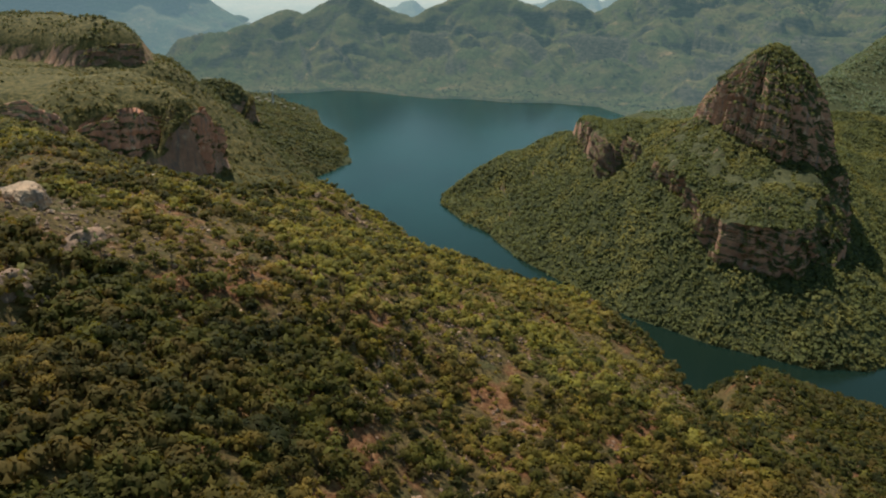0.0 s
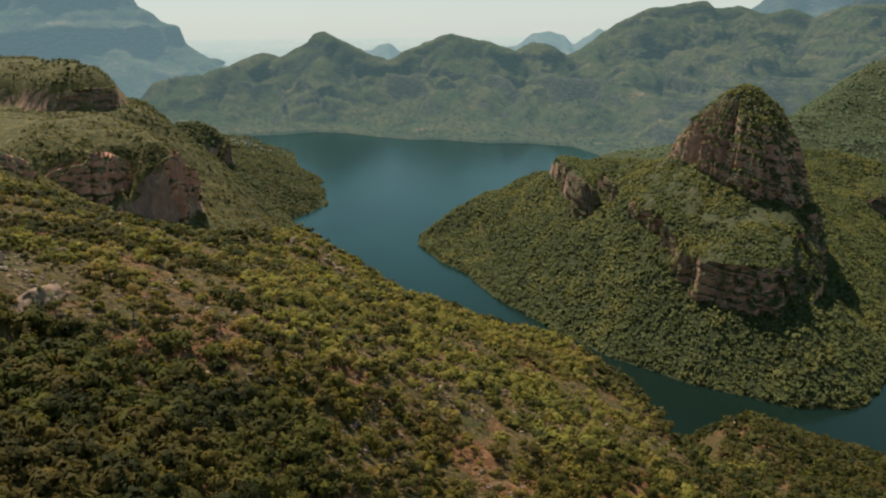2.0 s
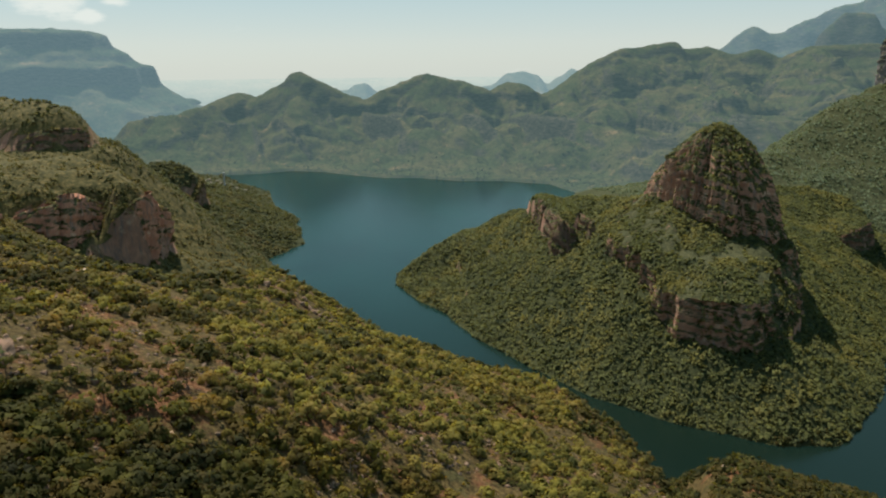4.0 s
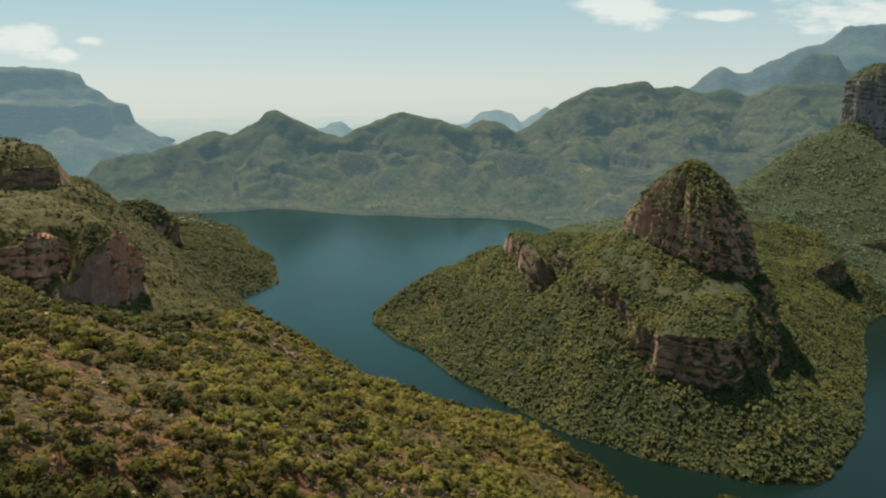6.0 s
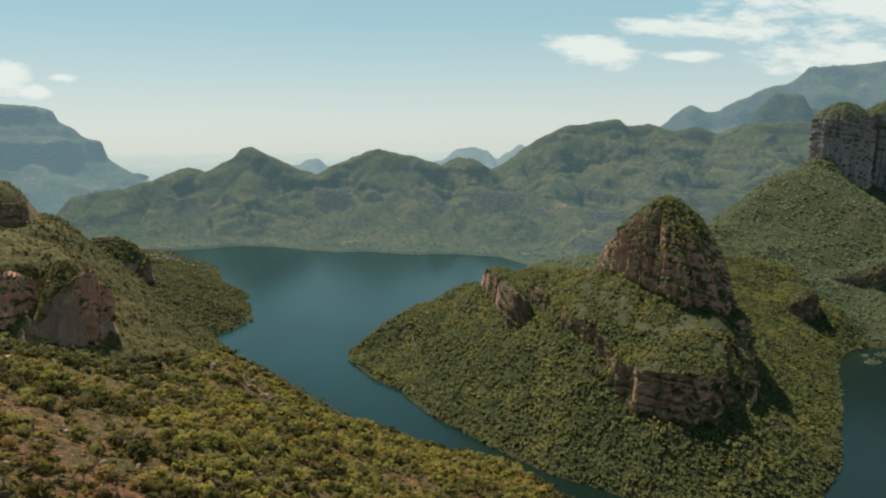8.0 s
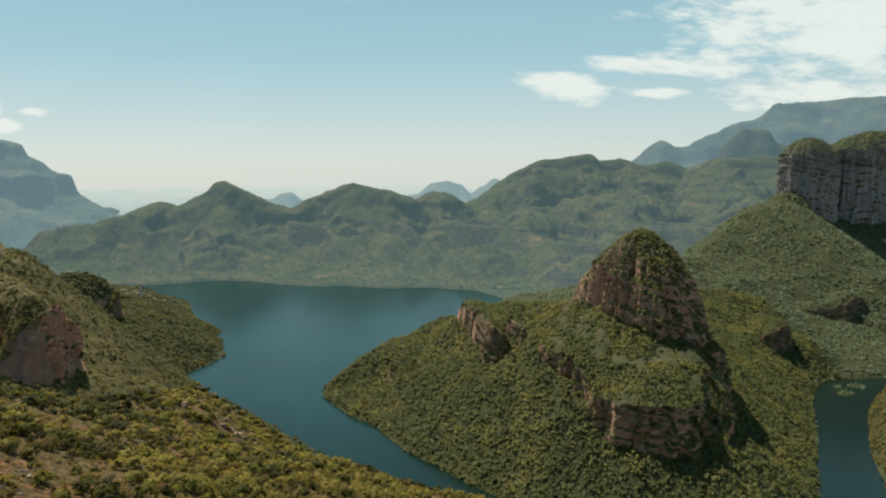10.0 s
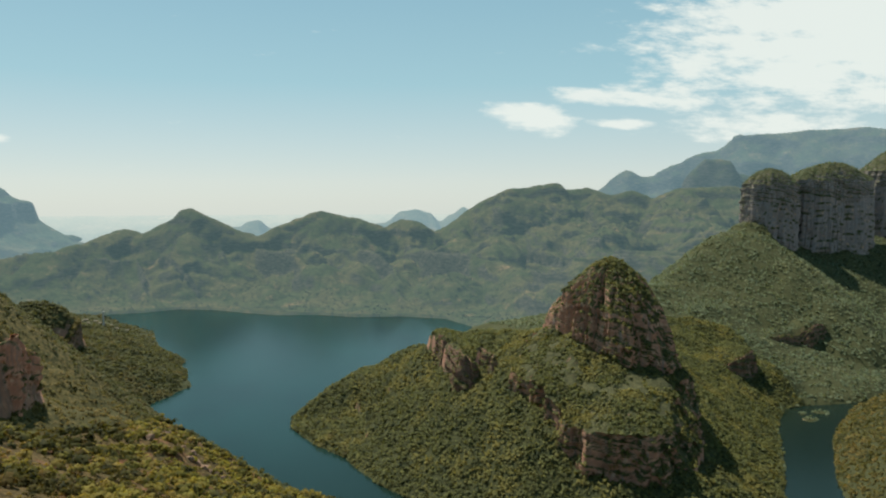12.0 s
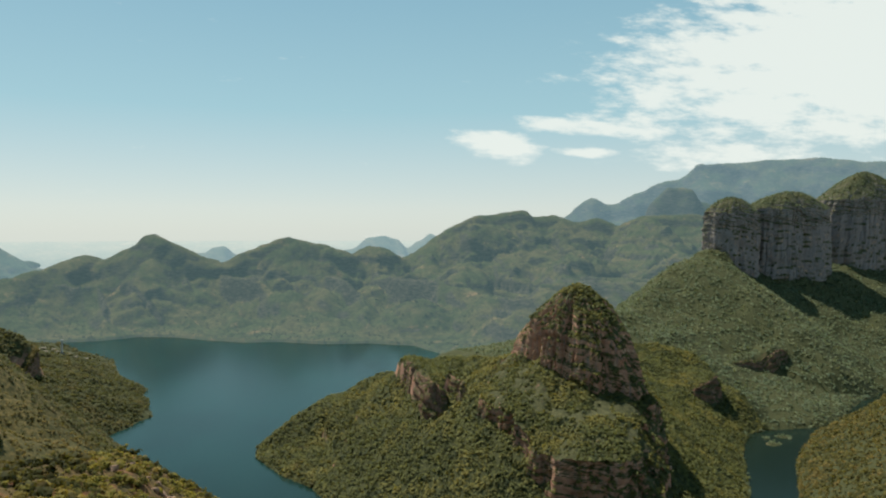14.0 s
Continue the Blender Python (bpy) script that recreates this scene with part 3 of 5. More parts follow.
ground = tagged(sheet("ground", gx, gy, height, GROUND), "steep bush-covered canyon ground with red soil and rock", "ground", kind="structure")
water = tagged(sheet("water", np.linspace(-1800, 2200, 9), np.linspace(300, 3400, 9), lambda x, y: 0 * x, WATER), "calm dark teal reservoir lake between the hills", "water", kind="structure")

# ---------------------------------------------------------------- far country
FAR_SHORE = [(-2600, 2600), (-1300, 2660), (-1000, 2760), (-760, 2840), (-580, 2865), (-471, 2940), (-330, 2890), (-235, 2806), (-92, 2705), (40, 2690), (181, 2605), (330, 2590), (481, 2500), (531, 2316), (640, 2150), (900, 2050), (4600, 2300), (4600, 6500), (-4600, 6500)]
FAR_CREST = [(-1260, 2850, 10), (-1110, 3000, 112), (-1020, 3150, 190), (-930, 3400, 228), (-827, 3690, 276), (-718, 3690, 258), (-521, 3690, 372), (-319, 3700, 228), (-215, 3760, 240), (-127, 3800, 280), (95, 3860, 358), (266, 3860, 320), (416, 3900, 254),
             (538, 4000, 306), (706, 4000, 232), (960, 4120, 345), (1190, 4120, 474), (1470, 4120, 500), (1525, 4120, 462), (1664, 4120, 468), (1790, 4100, 434), (1910, 4080, 460), (2010, 4020, 418), (2120, 3900, 466), (2400, 3800, 480)]
FAR_SPURS = [
    [(-521, 3690, 372), (-470, 3350, 190), (-480, 3000, 40)],
    [(95, 3860, 358), (20, 3500, 200), (-150, 3150, 110), (-200, 2860, 30)],
    [(538, 4000, 306), (480, 3500, 170), (400, 3000, 80), (300, 2640, 20)],
    [(1190, 4120, 474), (900, 3500, 240), (700, 2950, 130), (560, 2500, 20)],
    [(1700, 4100, 450), (1500, 3500, 300), (1200, 2950, 190), (900, 2450, 90)],
    [(2120, 3900, 466), (2000, 3300, 330), (1750, 2800, 230)],
    [(-930, 3400, 228), (-880, 3150, 130), (-800, 2900, 30)],
    [(-215, 3760, 240), (-300, 3400, 150), (-330, 2960, 35)],
    [(266, 3860, 320), (240, 3450, 170), (120, 3050, 90), (90, 2720, 20)],
    [(960, 4120, 345), (720, 3650, 230), (620, 3200, 150)],
]


def far_height(x, y):
    wx, wy = x + 45 * fbm(x, y, 420, 4, 11), y + 45 * fbm(x, y, 420, 4, 12)
    d, c = spine(x + 6 * fbm(x, y, 80, 3, 13), y, FAR_CREST)
    z = c - np.interp(d, (0, 25, 70, 95, 260, 600, 1100, 2000), (0, 3, 34, 66, 140, 250, 360, 480))
    for line in FAR_SPURS:
        d, c = spine(wx, wy, line)
        z = np.maximum(z, c - cone(d, 0.50, 18) - 16)
    gully = np.abs(fbm(wx, wy, 240, 4, 14))
    low = np.clip(z / 170, 0.1, 1)
    d, c = spine(x, y, FAR_CREST)
    z = z - 44 * low * np.clip((d - 40) / 250, 0, 1) * (1 - np.clip(gully * 2.4, 0, 1)) * 0.85 + 3.5 * fbm(x, y, 60, 4, 15) * np.clip(d / 60, 0.15, 1)
    z = z - 11 * np.clip((d - 30) / 150, 0, 1) * (1 - np.clip(np.abs(fbm(wx, wy * 0.45, 95, 4, 18)) * 2.6, 0, 1))
    z = z - 4 * np.clip((d - 20) / 100, 0, 1) * (1 - np.clip(np.abs(fbm(wx, wy * 0.5, 38, 3, 28)) * 2.6, 0, 1))
    # a rock band that runs along the slopes
    band = 150 + 14 * fbm(x, y, 500, 2, 16)
    z = z + 13 * np.tanh((z - band) / 5) * np.clip((x - 500) / 500, 0.25, 1) * np.clip((z - 20) / 60, 0, 1)
    for k, lift in enumerate((205, 265, 330, 400)):
        band = lift + 26 * fbm(x, y, 420, 3, 19 + k)
        z = z + 11 * np.tanh((z - band) / 4) * np.clip(0.1 + 2.0 * fbm(x, y, 200, 3, 120 + k), 0, 1) * np.clip(d / 60, 0.1, 1)
    z = z + np.exp(-(d / 55) ** 2) * (7 * np.abs(fbm(x, y, 90, 3, 30)) + 5 * fbm(x, y, 32, 3, 27) - 3)
    # a green foothill above the shore
    z = np.maximum(z, 128 - cone(np.hypot((wx - 565) * 0.8, wy - 2832), 0.62, 25) - 9 * (1 - np.clip(np.abs(fbm(x, y, 60, 3, 29)) * 2.6, 0, 1)))
    s = inside(wx * 0.15 + x * 0.85, wy * 0.15 + y * 0.85, FAR_SHORE)
    ridge = 1 - np.clip(np.abs(fbm(wx + 0.25 * wy, wy * 0.38, 300, 4, 26)) * 2.1, 0, 1)
    z = np.maximum(z, np.clip(0.34 * s, -5, 190) * (0.30 + 0.70 * ridge) + 4 * fbm(x, y, 70, 4, 25) * np.clip(s / 60, 0, 1))
    z = np.maximum(z, np.clip(1.1 * s, -5, 10))
    return np.minimum(z, np.interp(s, (-60, 0, 8, 30, 120, 400, 900), (-20, -1, 9, 19, 50, 170, 600)) + 3 * fbm(x, y, 40, 3, 17) * np.clip(s / 80, 0, 1))


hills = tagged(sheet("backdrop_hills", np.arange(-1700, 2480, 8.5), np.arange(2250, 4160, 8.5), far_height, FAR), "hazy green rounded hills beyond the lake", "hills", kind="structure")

MESA = [(-1504, 3900), (-1540, 3780), (-1750, 3600), (-2300, 3500), (-2700, 3650), (-2700, 4100), (-1900, 4200), (-1560, 4050)]


def mesa_height(x, y):
    wx, wy = x + 38 * fbm(x, y, 170, 5, 21), y + 38 * fbm(x, y, 170, 5, 22)
    s = inside(wx, wy, MESA)
    z = np.interp(s, (-1500, -1000, -480, -290, -200, -188, -105, -80, -30, 0, 40, 160), (-60, 70, 190, 268, 330, 404, 436, 464, 500, 566, 580, 592))
    z = z - 170 * np.clip((3450 - y) / 450, 0, 1)
    return z + 8 * fbm(x, y, 70, 4, 23) - 30 * np.clip((-s - 190) / 200, 0, 1) * (1 - np.clip(np.abs(fbm(wx, wy, 220, 3, 24)) * 2.2, 0, 1))


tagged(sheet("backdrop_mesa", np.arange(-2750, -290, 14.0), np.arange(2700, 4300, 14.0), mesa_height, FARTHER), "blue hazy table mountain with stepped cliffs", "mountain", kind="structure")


def crest_range(name, line, slope, x0, x1, y0, y1, label, mat, seed, k=1.0):
    """A mountain under a crest line; k sets the whole of it that many times farther off and larger."""
    line = [(x * k, y * k, 410 + (z - 410) * k) for x, y, z in line]
    x0, x1, y0, y1 = x0 * k, x1 * k, y0 * k, y1 * k
    def zf(x, y):
        d, c = spine(x + 12 * fbm(x, y, 110, 4, seed), y + 12 * fbm(x, y, 110, 4, seed + 1), line)
        z = c - cone(d, slope, 12) + 9 * fbm(x, y, 90, 4, seed + 2) * np.clip(d / 80, 0.2, 1)
        z = z - 36 * (k > 1) * np.clip(d / 160, 0, 1) * (1 - np.clip(2.3 * np.abs(fbm(x, y, 190, 3, seed + 5)), 0, 1))
        for j, lift in enumerate((540, 610, 690, 770)):
            z = z + 12 * np.tanh((z - lift - 30 * fbm(x, y, 380, 3, seed + 6)) / 5) * np.clip(0.3 + 1.5 * fbm(x, y, 300, 3, seed + 7 + j), 0, 1)
        return z
    return tagged(sheet(name, np.arange(x0, x1, 16.0), np.arange(y0, y1, 16.0), zf, mat), label, "mountain", kind="structure")


crest_range("backdrop_hill_1", [(-370, 4450, 290), (-305, 4450, 330), (-250, 4450, 334), (-170, 4450, 290)], 0.5, -640, 100, 4200, 4640, "small blue hazy dome hill far beyond the ridge", FAR_HAZE, 31)
crest_range("backdrop_hill_2", [(500, 4600, 290), (630, 4600, 366), (705, 4600, 380), (790, 4600, 358), (855, 4600, 305), (930, 4590, 350), (1000, 4580, 396), (1100, 4570, 340)], 0.42, 250, 1450, 4250, 4720, "pale blue twin hills on the horizon", FAR_HAZE, 34)
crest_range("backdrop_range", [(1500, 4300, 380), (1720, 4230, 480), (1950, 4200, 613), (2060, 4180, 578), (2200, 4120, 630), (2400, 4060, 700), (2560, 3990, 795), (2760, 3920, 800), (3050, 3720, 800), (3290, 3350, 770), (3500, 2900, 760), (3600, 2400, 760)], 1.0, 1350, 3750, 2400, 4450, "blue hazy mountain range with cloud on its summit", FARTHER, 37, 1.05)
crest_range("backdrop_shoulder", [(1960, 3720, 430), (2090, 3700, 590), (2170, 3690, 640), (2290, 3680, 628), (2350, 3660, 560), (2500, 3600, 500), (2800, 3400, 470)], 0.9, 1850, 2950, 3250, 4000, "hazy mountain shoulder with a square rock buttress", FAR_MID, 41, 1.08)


def plain():
    az = np.radians(np.linspace(-75, 75, 61))
    rr = np.linspace(4260, 4900, 12)
    R, A = np.meshgrid(rr, az, indexing="ij")
    Z = np.interp(R, (4260, 4400, 4900), (60, 210, 330))
    i = np.arange(R.size).reshape(R.shape)
    f = np.stack([i[:-1, :-1], i[1:, :-1], i[1:, 1:], i[:-1, 1:]], -1).reshape(-1, 4)
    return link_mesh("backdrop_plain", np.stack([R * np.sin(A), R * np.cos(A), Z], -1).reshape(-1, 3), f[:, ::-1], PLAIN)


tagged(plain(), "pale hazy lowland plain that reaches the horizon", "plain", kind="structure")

# ---------------------------------------------------------------- vegetation


def bushes(name, px, py, pr, leaves, mat, seed, lift=0.55, pz=None, corners=4, soften=0.55):
    """Many bushes as one mesh: every bush a dome of leaf clumps in a few lobes."""
    rs = np.random.RandomState(seed)
    n = len(px)
    base = np.stack([px, py, (height(px, py) if pz is None else pz) + lift * pr], 1)
    lobe = rs.normal(0, 0.48, (n, 4, 3)) * pr[:, None, None]
    lobe[..., 2] *= 0.5
    pick = rs.randint(0, 4, (n, leaves))
    way = rs.normal(0, 1, (n, leaves, 3))
    way[..., 2] = np.abs(way[..., 2]) * 1.0 - 0.30
    way /= np.linalg.norm(way, axis=2, keepdims=True)
    rad = pr[:, None, None] * rs.uniform(0.35, 0.72, (n, leaves, 1))
    mid = base[:, None] + lobe[np.arange(n)[:, None], pick] + way * rad * (1, 1, 0.85)
    nrm = way + rs.normal(0, 0.26, way.shape) + (0, 0, 0.40)
    nrm /= np.linalg.norm(nrm, axis=2, keepdims=True)
    u = np.cross(nrm, rs.normal(0, 1, way.shape))
    u /= np.linalg.norm(u, axis=2, keepdims=True) + 1e-9
    w = np.cross(nrm, u)
    size = pr[:, None, None] * rs.uniform(0.7, 1.3, (n, leaves, 1)) * (1.45 / math.sqrt(leaves) + 0.05)
    if corners == 4:
        quad = np.stack([mid - u * size, mid - w * size * 0.8, mid + u * size * 1.1, mid + w * size * 0.7], 2)
    else:
        size = size * 1.15
        quad = np.stack([mid - u * size * 1.1 - w * size * 0.5, mid + u * size - w * size * 0.7, mid + w * size * 1.2], 2)
    quad = quad + rs.normal(0, 0.16, quad.shape) * size[:, :, None]
    # the leaves of a lobe share its rounding, so that a crown shades softly
    soft = quad - (base[:, None] + 0.8 * lobe[np.arange(n)[:, None], pick])[:, :, None]
    soft = soft / (np.linalg.norm(soft, axis=3, keepdims=True) + 1e-6) + 0.35 * nrm[:, :, None] + (0, 0, soften)
    soft = soft / np.linalg.norm(soft, axis=3, keepdims=True)
    tone = np.repeat(rs.rand(n), leaves * corners)
    return link_mesh(name, quad.reshape(-1, 3), np.arange(n * leaves * corners).reshape(-1, corners), mat, True, soft.reshape(-1, 3), tone)


def scatter(count, x0, x1, y0, y1, rmin, rmax, seed, keep=None, patchy=0.35, patch=45, steepest=1.25):
    """Places and radii of bushes on land that is neither cliff nor water."""
    rs = np.random.RandomState(seed)
    x, y = rs.uniform(x0, x1, count), rs.uniform(y0, y1, count)
    z = height(x, y)
    sx, sy = (height(x + 3, y) - z) / 3, (height(x, y + 3) - z) / 3
    ok = (z > 0.3) & (np.hypot(sx, sy) < steepest)
    den = fbm(x, y, patch, 4, 51 + seed)
    ok &= rs.rand(count) < np.clip(0.75 + den / patchy * 0.5, 0.12, 1)
    if keep is not None:
        ok &= keep(x, y)
    r = rs.uniform(0, 1, count) ** 1.6 * (rmax - rmin) + rmin
    return x[ok], y[ok], r[ok]


OPEN_GROUND = [(-131, 261, 17), (-112, 249, 17), (-95, 240, 12), (-70, 196, 9), (16, 195, 8), (-4, 148, 9), (-42, 212, 7), (-84, 222, 9), (-100, 180, 8), (40, 240, 8), (-20, 175, 6), (2, 166, 7), (9, 181, 6), (-8, 132, 7), (52, 190, 6), (-30, 235, 7), (-104, 196, 11), (-94, 188, 11), (-98, 226, 14), (-86, 205, 9), (-66, 159, 6), (-24, 162, 8), (-15, 152, 8), (-36, 168, 6), (-92, 468, 13), (-60, 456, 14), (-68, 400, 10), (84, 404, 9), (190, 402, 9)]


def covered(x, y):
    """Thins the shrubs on the open grassy patches of the near slope."""
    ok = np.ones(len(x), bool)
    for ox, oy, orad in OPEN_GROUND:
        ok &= (np.hypot(x - ox, y - oy) + 9 * fbm(x, y, 9, 3, 57) > orad) | (vnoise(x * 7.3, y * 7.3) > 0.62)
    return ok


def near(x, y):
    return (y < 330 + 0.1 * x) & (y > 60 + 0.0 * x) & covered(x, y)


def not_on_walls(x, y):
    k = inside(x, y, KNOB)
    return (inside(x, y, ISLAND) > -6) & (inside(x, y, LOWER_BLOCK) < 2) & ((k < -6) | (k > 3) | (x > 262))


sx, sy, sr = scatter(12500, -200, 260, 70, 345, 0.9, 3.1, 1, near, 0.34, 30)
ax, ay, ar = scatter(1500, -112, -30, 84, 176, 1.2, 3.2, 24, None, 2.0)
sx, sy, sr = np.append(sx, ax), np.append(sy, ay), np.append(sr, ar)
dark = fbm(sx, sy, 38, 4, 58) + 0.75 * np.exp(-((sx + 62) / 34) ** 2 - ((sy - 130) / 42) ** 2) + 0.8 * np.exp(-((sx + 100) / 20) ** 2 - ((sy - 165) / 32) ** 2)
# the term beyond x = 70 puts the dim right side into darker leaves
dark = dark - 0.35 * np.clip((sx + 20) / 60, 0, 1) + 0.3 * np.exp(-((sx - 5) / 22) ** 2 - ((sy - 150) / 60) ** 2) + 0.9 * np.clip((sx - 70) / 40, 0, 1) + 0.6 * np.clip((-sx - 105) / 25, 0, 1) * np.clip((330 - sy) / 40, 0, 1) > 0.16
for name, ok, k, mat, label in (
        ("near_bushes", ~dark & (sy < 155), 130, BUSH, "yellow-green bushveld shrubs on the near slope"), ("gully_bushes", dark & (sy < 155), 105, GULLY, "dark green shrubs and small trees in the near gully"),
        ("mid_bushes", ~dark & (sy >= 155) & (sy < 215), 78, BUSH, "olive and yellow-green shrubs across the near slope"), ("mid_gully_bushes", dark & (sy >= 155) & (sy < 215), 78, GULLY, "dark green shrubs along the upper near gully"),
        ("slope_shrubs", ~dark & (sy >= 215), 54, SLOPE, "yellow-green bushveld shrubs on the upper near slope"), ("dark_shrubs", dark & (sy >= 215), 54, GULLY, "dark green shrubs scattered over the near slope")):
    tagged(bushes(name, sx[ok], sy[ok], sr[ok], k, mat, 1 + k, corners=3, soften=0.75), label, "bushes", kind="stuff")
sx, sy, sr = scatter(17000, -210, 280, 70, 420, 0.4, 0.95, 9, None, 0.5, 22)
tagged(bushes("low_scrub", sx, sy, sr, 6, BUSH, 9, 0.4, None, 3), "low dry scrub and grass tufts between the shrubs", "scrub", kind="stuff")
sx, sy, sr = scatter(1500, -230, 300, -160, 75, 1.2, 3.0, 6)
tagged(bushes("hillside_bushes", sx, sy, sr, 10, BUSH, 6), "olive-green shrubs on the hill below the viewpoint", "bushes", kind="stuff")
sx, sy, sr = scatter(26000, -330, 460, 330, 720, 1.1, 3.0, 2, lambda x, y: (y > 315 + 0.1 * x) & covered(x, y), 0.9, 30)
ax, ay, ar = scatter(2600, 100, 300, 230, 445, 1.2, 3.0, 25, None, 2.0)
sx, sy, sr = np.append(sx, ax), np.append(sy, ay), np.append(sr, ar)
# every shrub right of x = 100 takes the dimmed leaves
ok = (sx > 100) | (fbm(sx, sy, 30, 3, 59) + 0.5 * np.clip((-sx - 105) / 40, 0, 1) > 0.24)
tagged(bushes("slope_bushes", sx[~ok], sy[~ok], sr[~ok], 22, SLOPE, 2, corners=3), "yellow-green shrubs covering the spur above the lake", "bushes", kind="stuff")
tagged(bushes("shade_bushes", sx[ok], sy[ok], sr[ok], 11, DIM_LEAVES, 22, corners=3), "green shrubs with dimmed leaves, right and in patches of the spur", "bushes", kind="stuff")
sx, sy, sr = scatter(136000, -60, 960, 690, 1560, 0.9, 3.4, 3, not_on_walls, 2.0, 30, 1.9)
tagged(bushes("hill_trees", sx, sy, sr, 8, FOREST, 3, 0.42, corners=3, soften=1.7), "dense dark green forest on the hill beside the lake", "trees", kind="stuff")
sx, sy, sr = scatter(48000, -1150, 60, 380, 2550, 1.4, 3.8, 4, lambda x, y: ((inside(x, y, PLATEAU) < -4) | (fbm(x, y, 60, 4, 53) > 0.10)) & ((x < -190) | (y > 660)), 0.9)
ax, ay, ar = scatter(15000, -640, -180, 330, 1250, 1.0, 3.0, 14, lambda x, y: (y < 770) | (x > -300), 0.7, 40, 1.6)
bx, by, br = scatter(16000, -900, -290, 640, 1420, 0.8, 2.1, 16, lambda x, y: fbm(x, y, 35, 4, 54) > -0.05, 0.5, 40, 1.6)
cx, cy, cr = scatter(15000, -760, -270, 1480, 2150, 1.6, 4.2, 17, None, 1.6, 50, 2.0)
sx, sy, sr = np.concatenate([sx, ax, bx, cx]), np.concatenate([sy, ay, by, cy]), np.concatenate([sr, ar, br, cr])
ok = (sx > -620) & (sy < 1060) & (sx < -180)
tagged(bushes("brow_shrubs", sx[ok], sy[ok], 0.75 * sr[ok], 7, BROW, 26, corners=3, soften=1.1), "yellow-green shrubs on the grassy brow above the red cliffs", "bushes", kind="stuff")
tagged(bushes("plateau_trees", sx[~ok], sy[~ok], sr[~ok], 5, SCRUB, 4, corners=3, soften=0.85), "scattered trees and shrubs on the plateau and peninsula", "trees", kind="stuff")
sx, sy, sr = scatter(78000, 560, 2400, 560, 2400, 1.6, 4.2, 5, lambda x, y: ((inside(x, y, ISLAND) < 3) | (x > 960) | (y > 1560)) & (inside(x, y, RIGHT_HILL) < -4), 1.0)
ax, ay, ar = scatter(34000, 560, 1300, 560, 1290, 1.3, 3.4, 15, lambda x, y: inside(x, y, RIGHT_HILL) > -4, 1.6)
tagged(bushes("cove_trees", ax, ay, ar, 7, BROW, 23, 0.4, corners=3, soften=1.7), "dense green bush on the hill across the cove", "trees", kind="stuff")
ok = np.ones(len(sx), bool)
for outline, brim, dome in RONDAVELS:
    ok &= inside(sx, sy, outline) < 4
sx, sy, sr = sx[ok], sy[ok], sr[ok]
ax, ay, ar = scatter(9000, 1360, 2400, 2030, 2400, 1.2, 2.8, 18, lambda x, y: np.any([inside(x, y, p[0]) > 3 for p in RONDAVELS], axis=0), 1.0)
sx, sy, sr = np.append(sx, ax), np.append(sy, ay), np.append(sr, ar)
tagged(bushes("valley_trees", sx, sy, sr, 6, VALLEY_HAZED, 5, 0.32, corners=3, soften=2.4), "forest on the valley sides, its green paled for haze", "trees", kind="stuff")

# ---------------------------------------------------------------- cliffs


def smooth_line(pts, step):
    """Evenly spaced places along a rounded line through plan points, with the way along it."""
    p = np.array([pts[0], *pts, pts[-1]], float)
    out = []
    for a, b, c, d in zip(p[:-3], p[1:-2], p[2:-1], p[3:]):
        n = max(2, int(np.linalg.norm(c - b) / step))
        t = np.linspace(0, 1, n, endpoint=False)[:, None]
        out.append(0.5 * (2 * b + (c - a) * t + (2 * a - 5 * b + 4 * c - d) * t * t + (3 * b - a - 3 * c + d) * t ** 3))
    q = np.concatenate(out)
    g = np.gradient(q, axis=0)
    return q, g / (np.linalg.norm(g, axis=1, keepdims=True) + 1e-9)


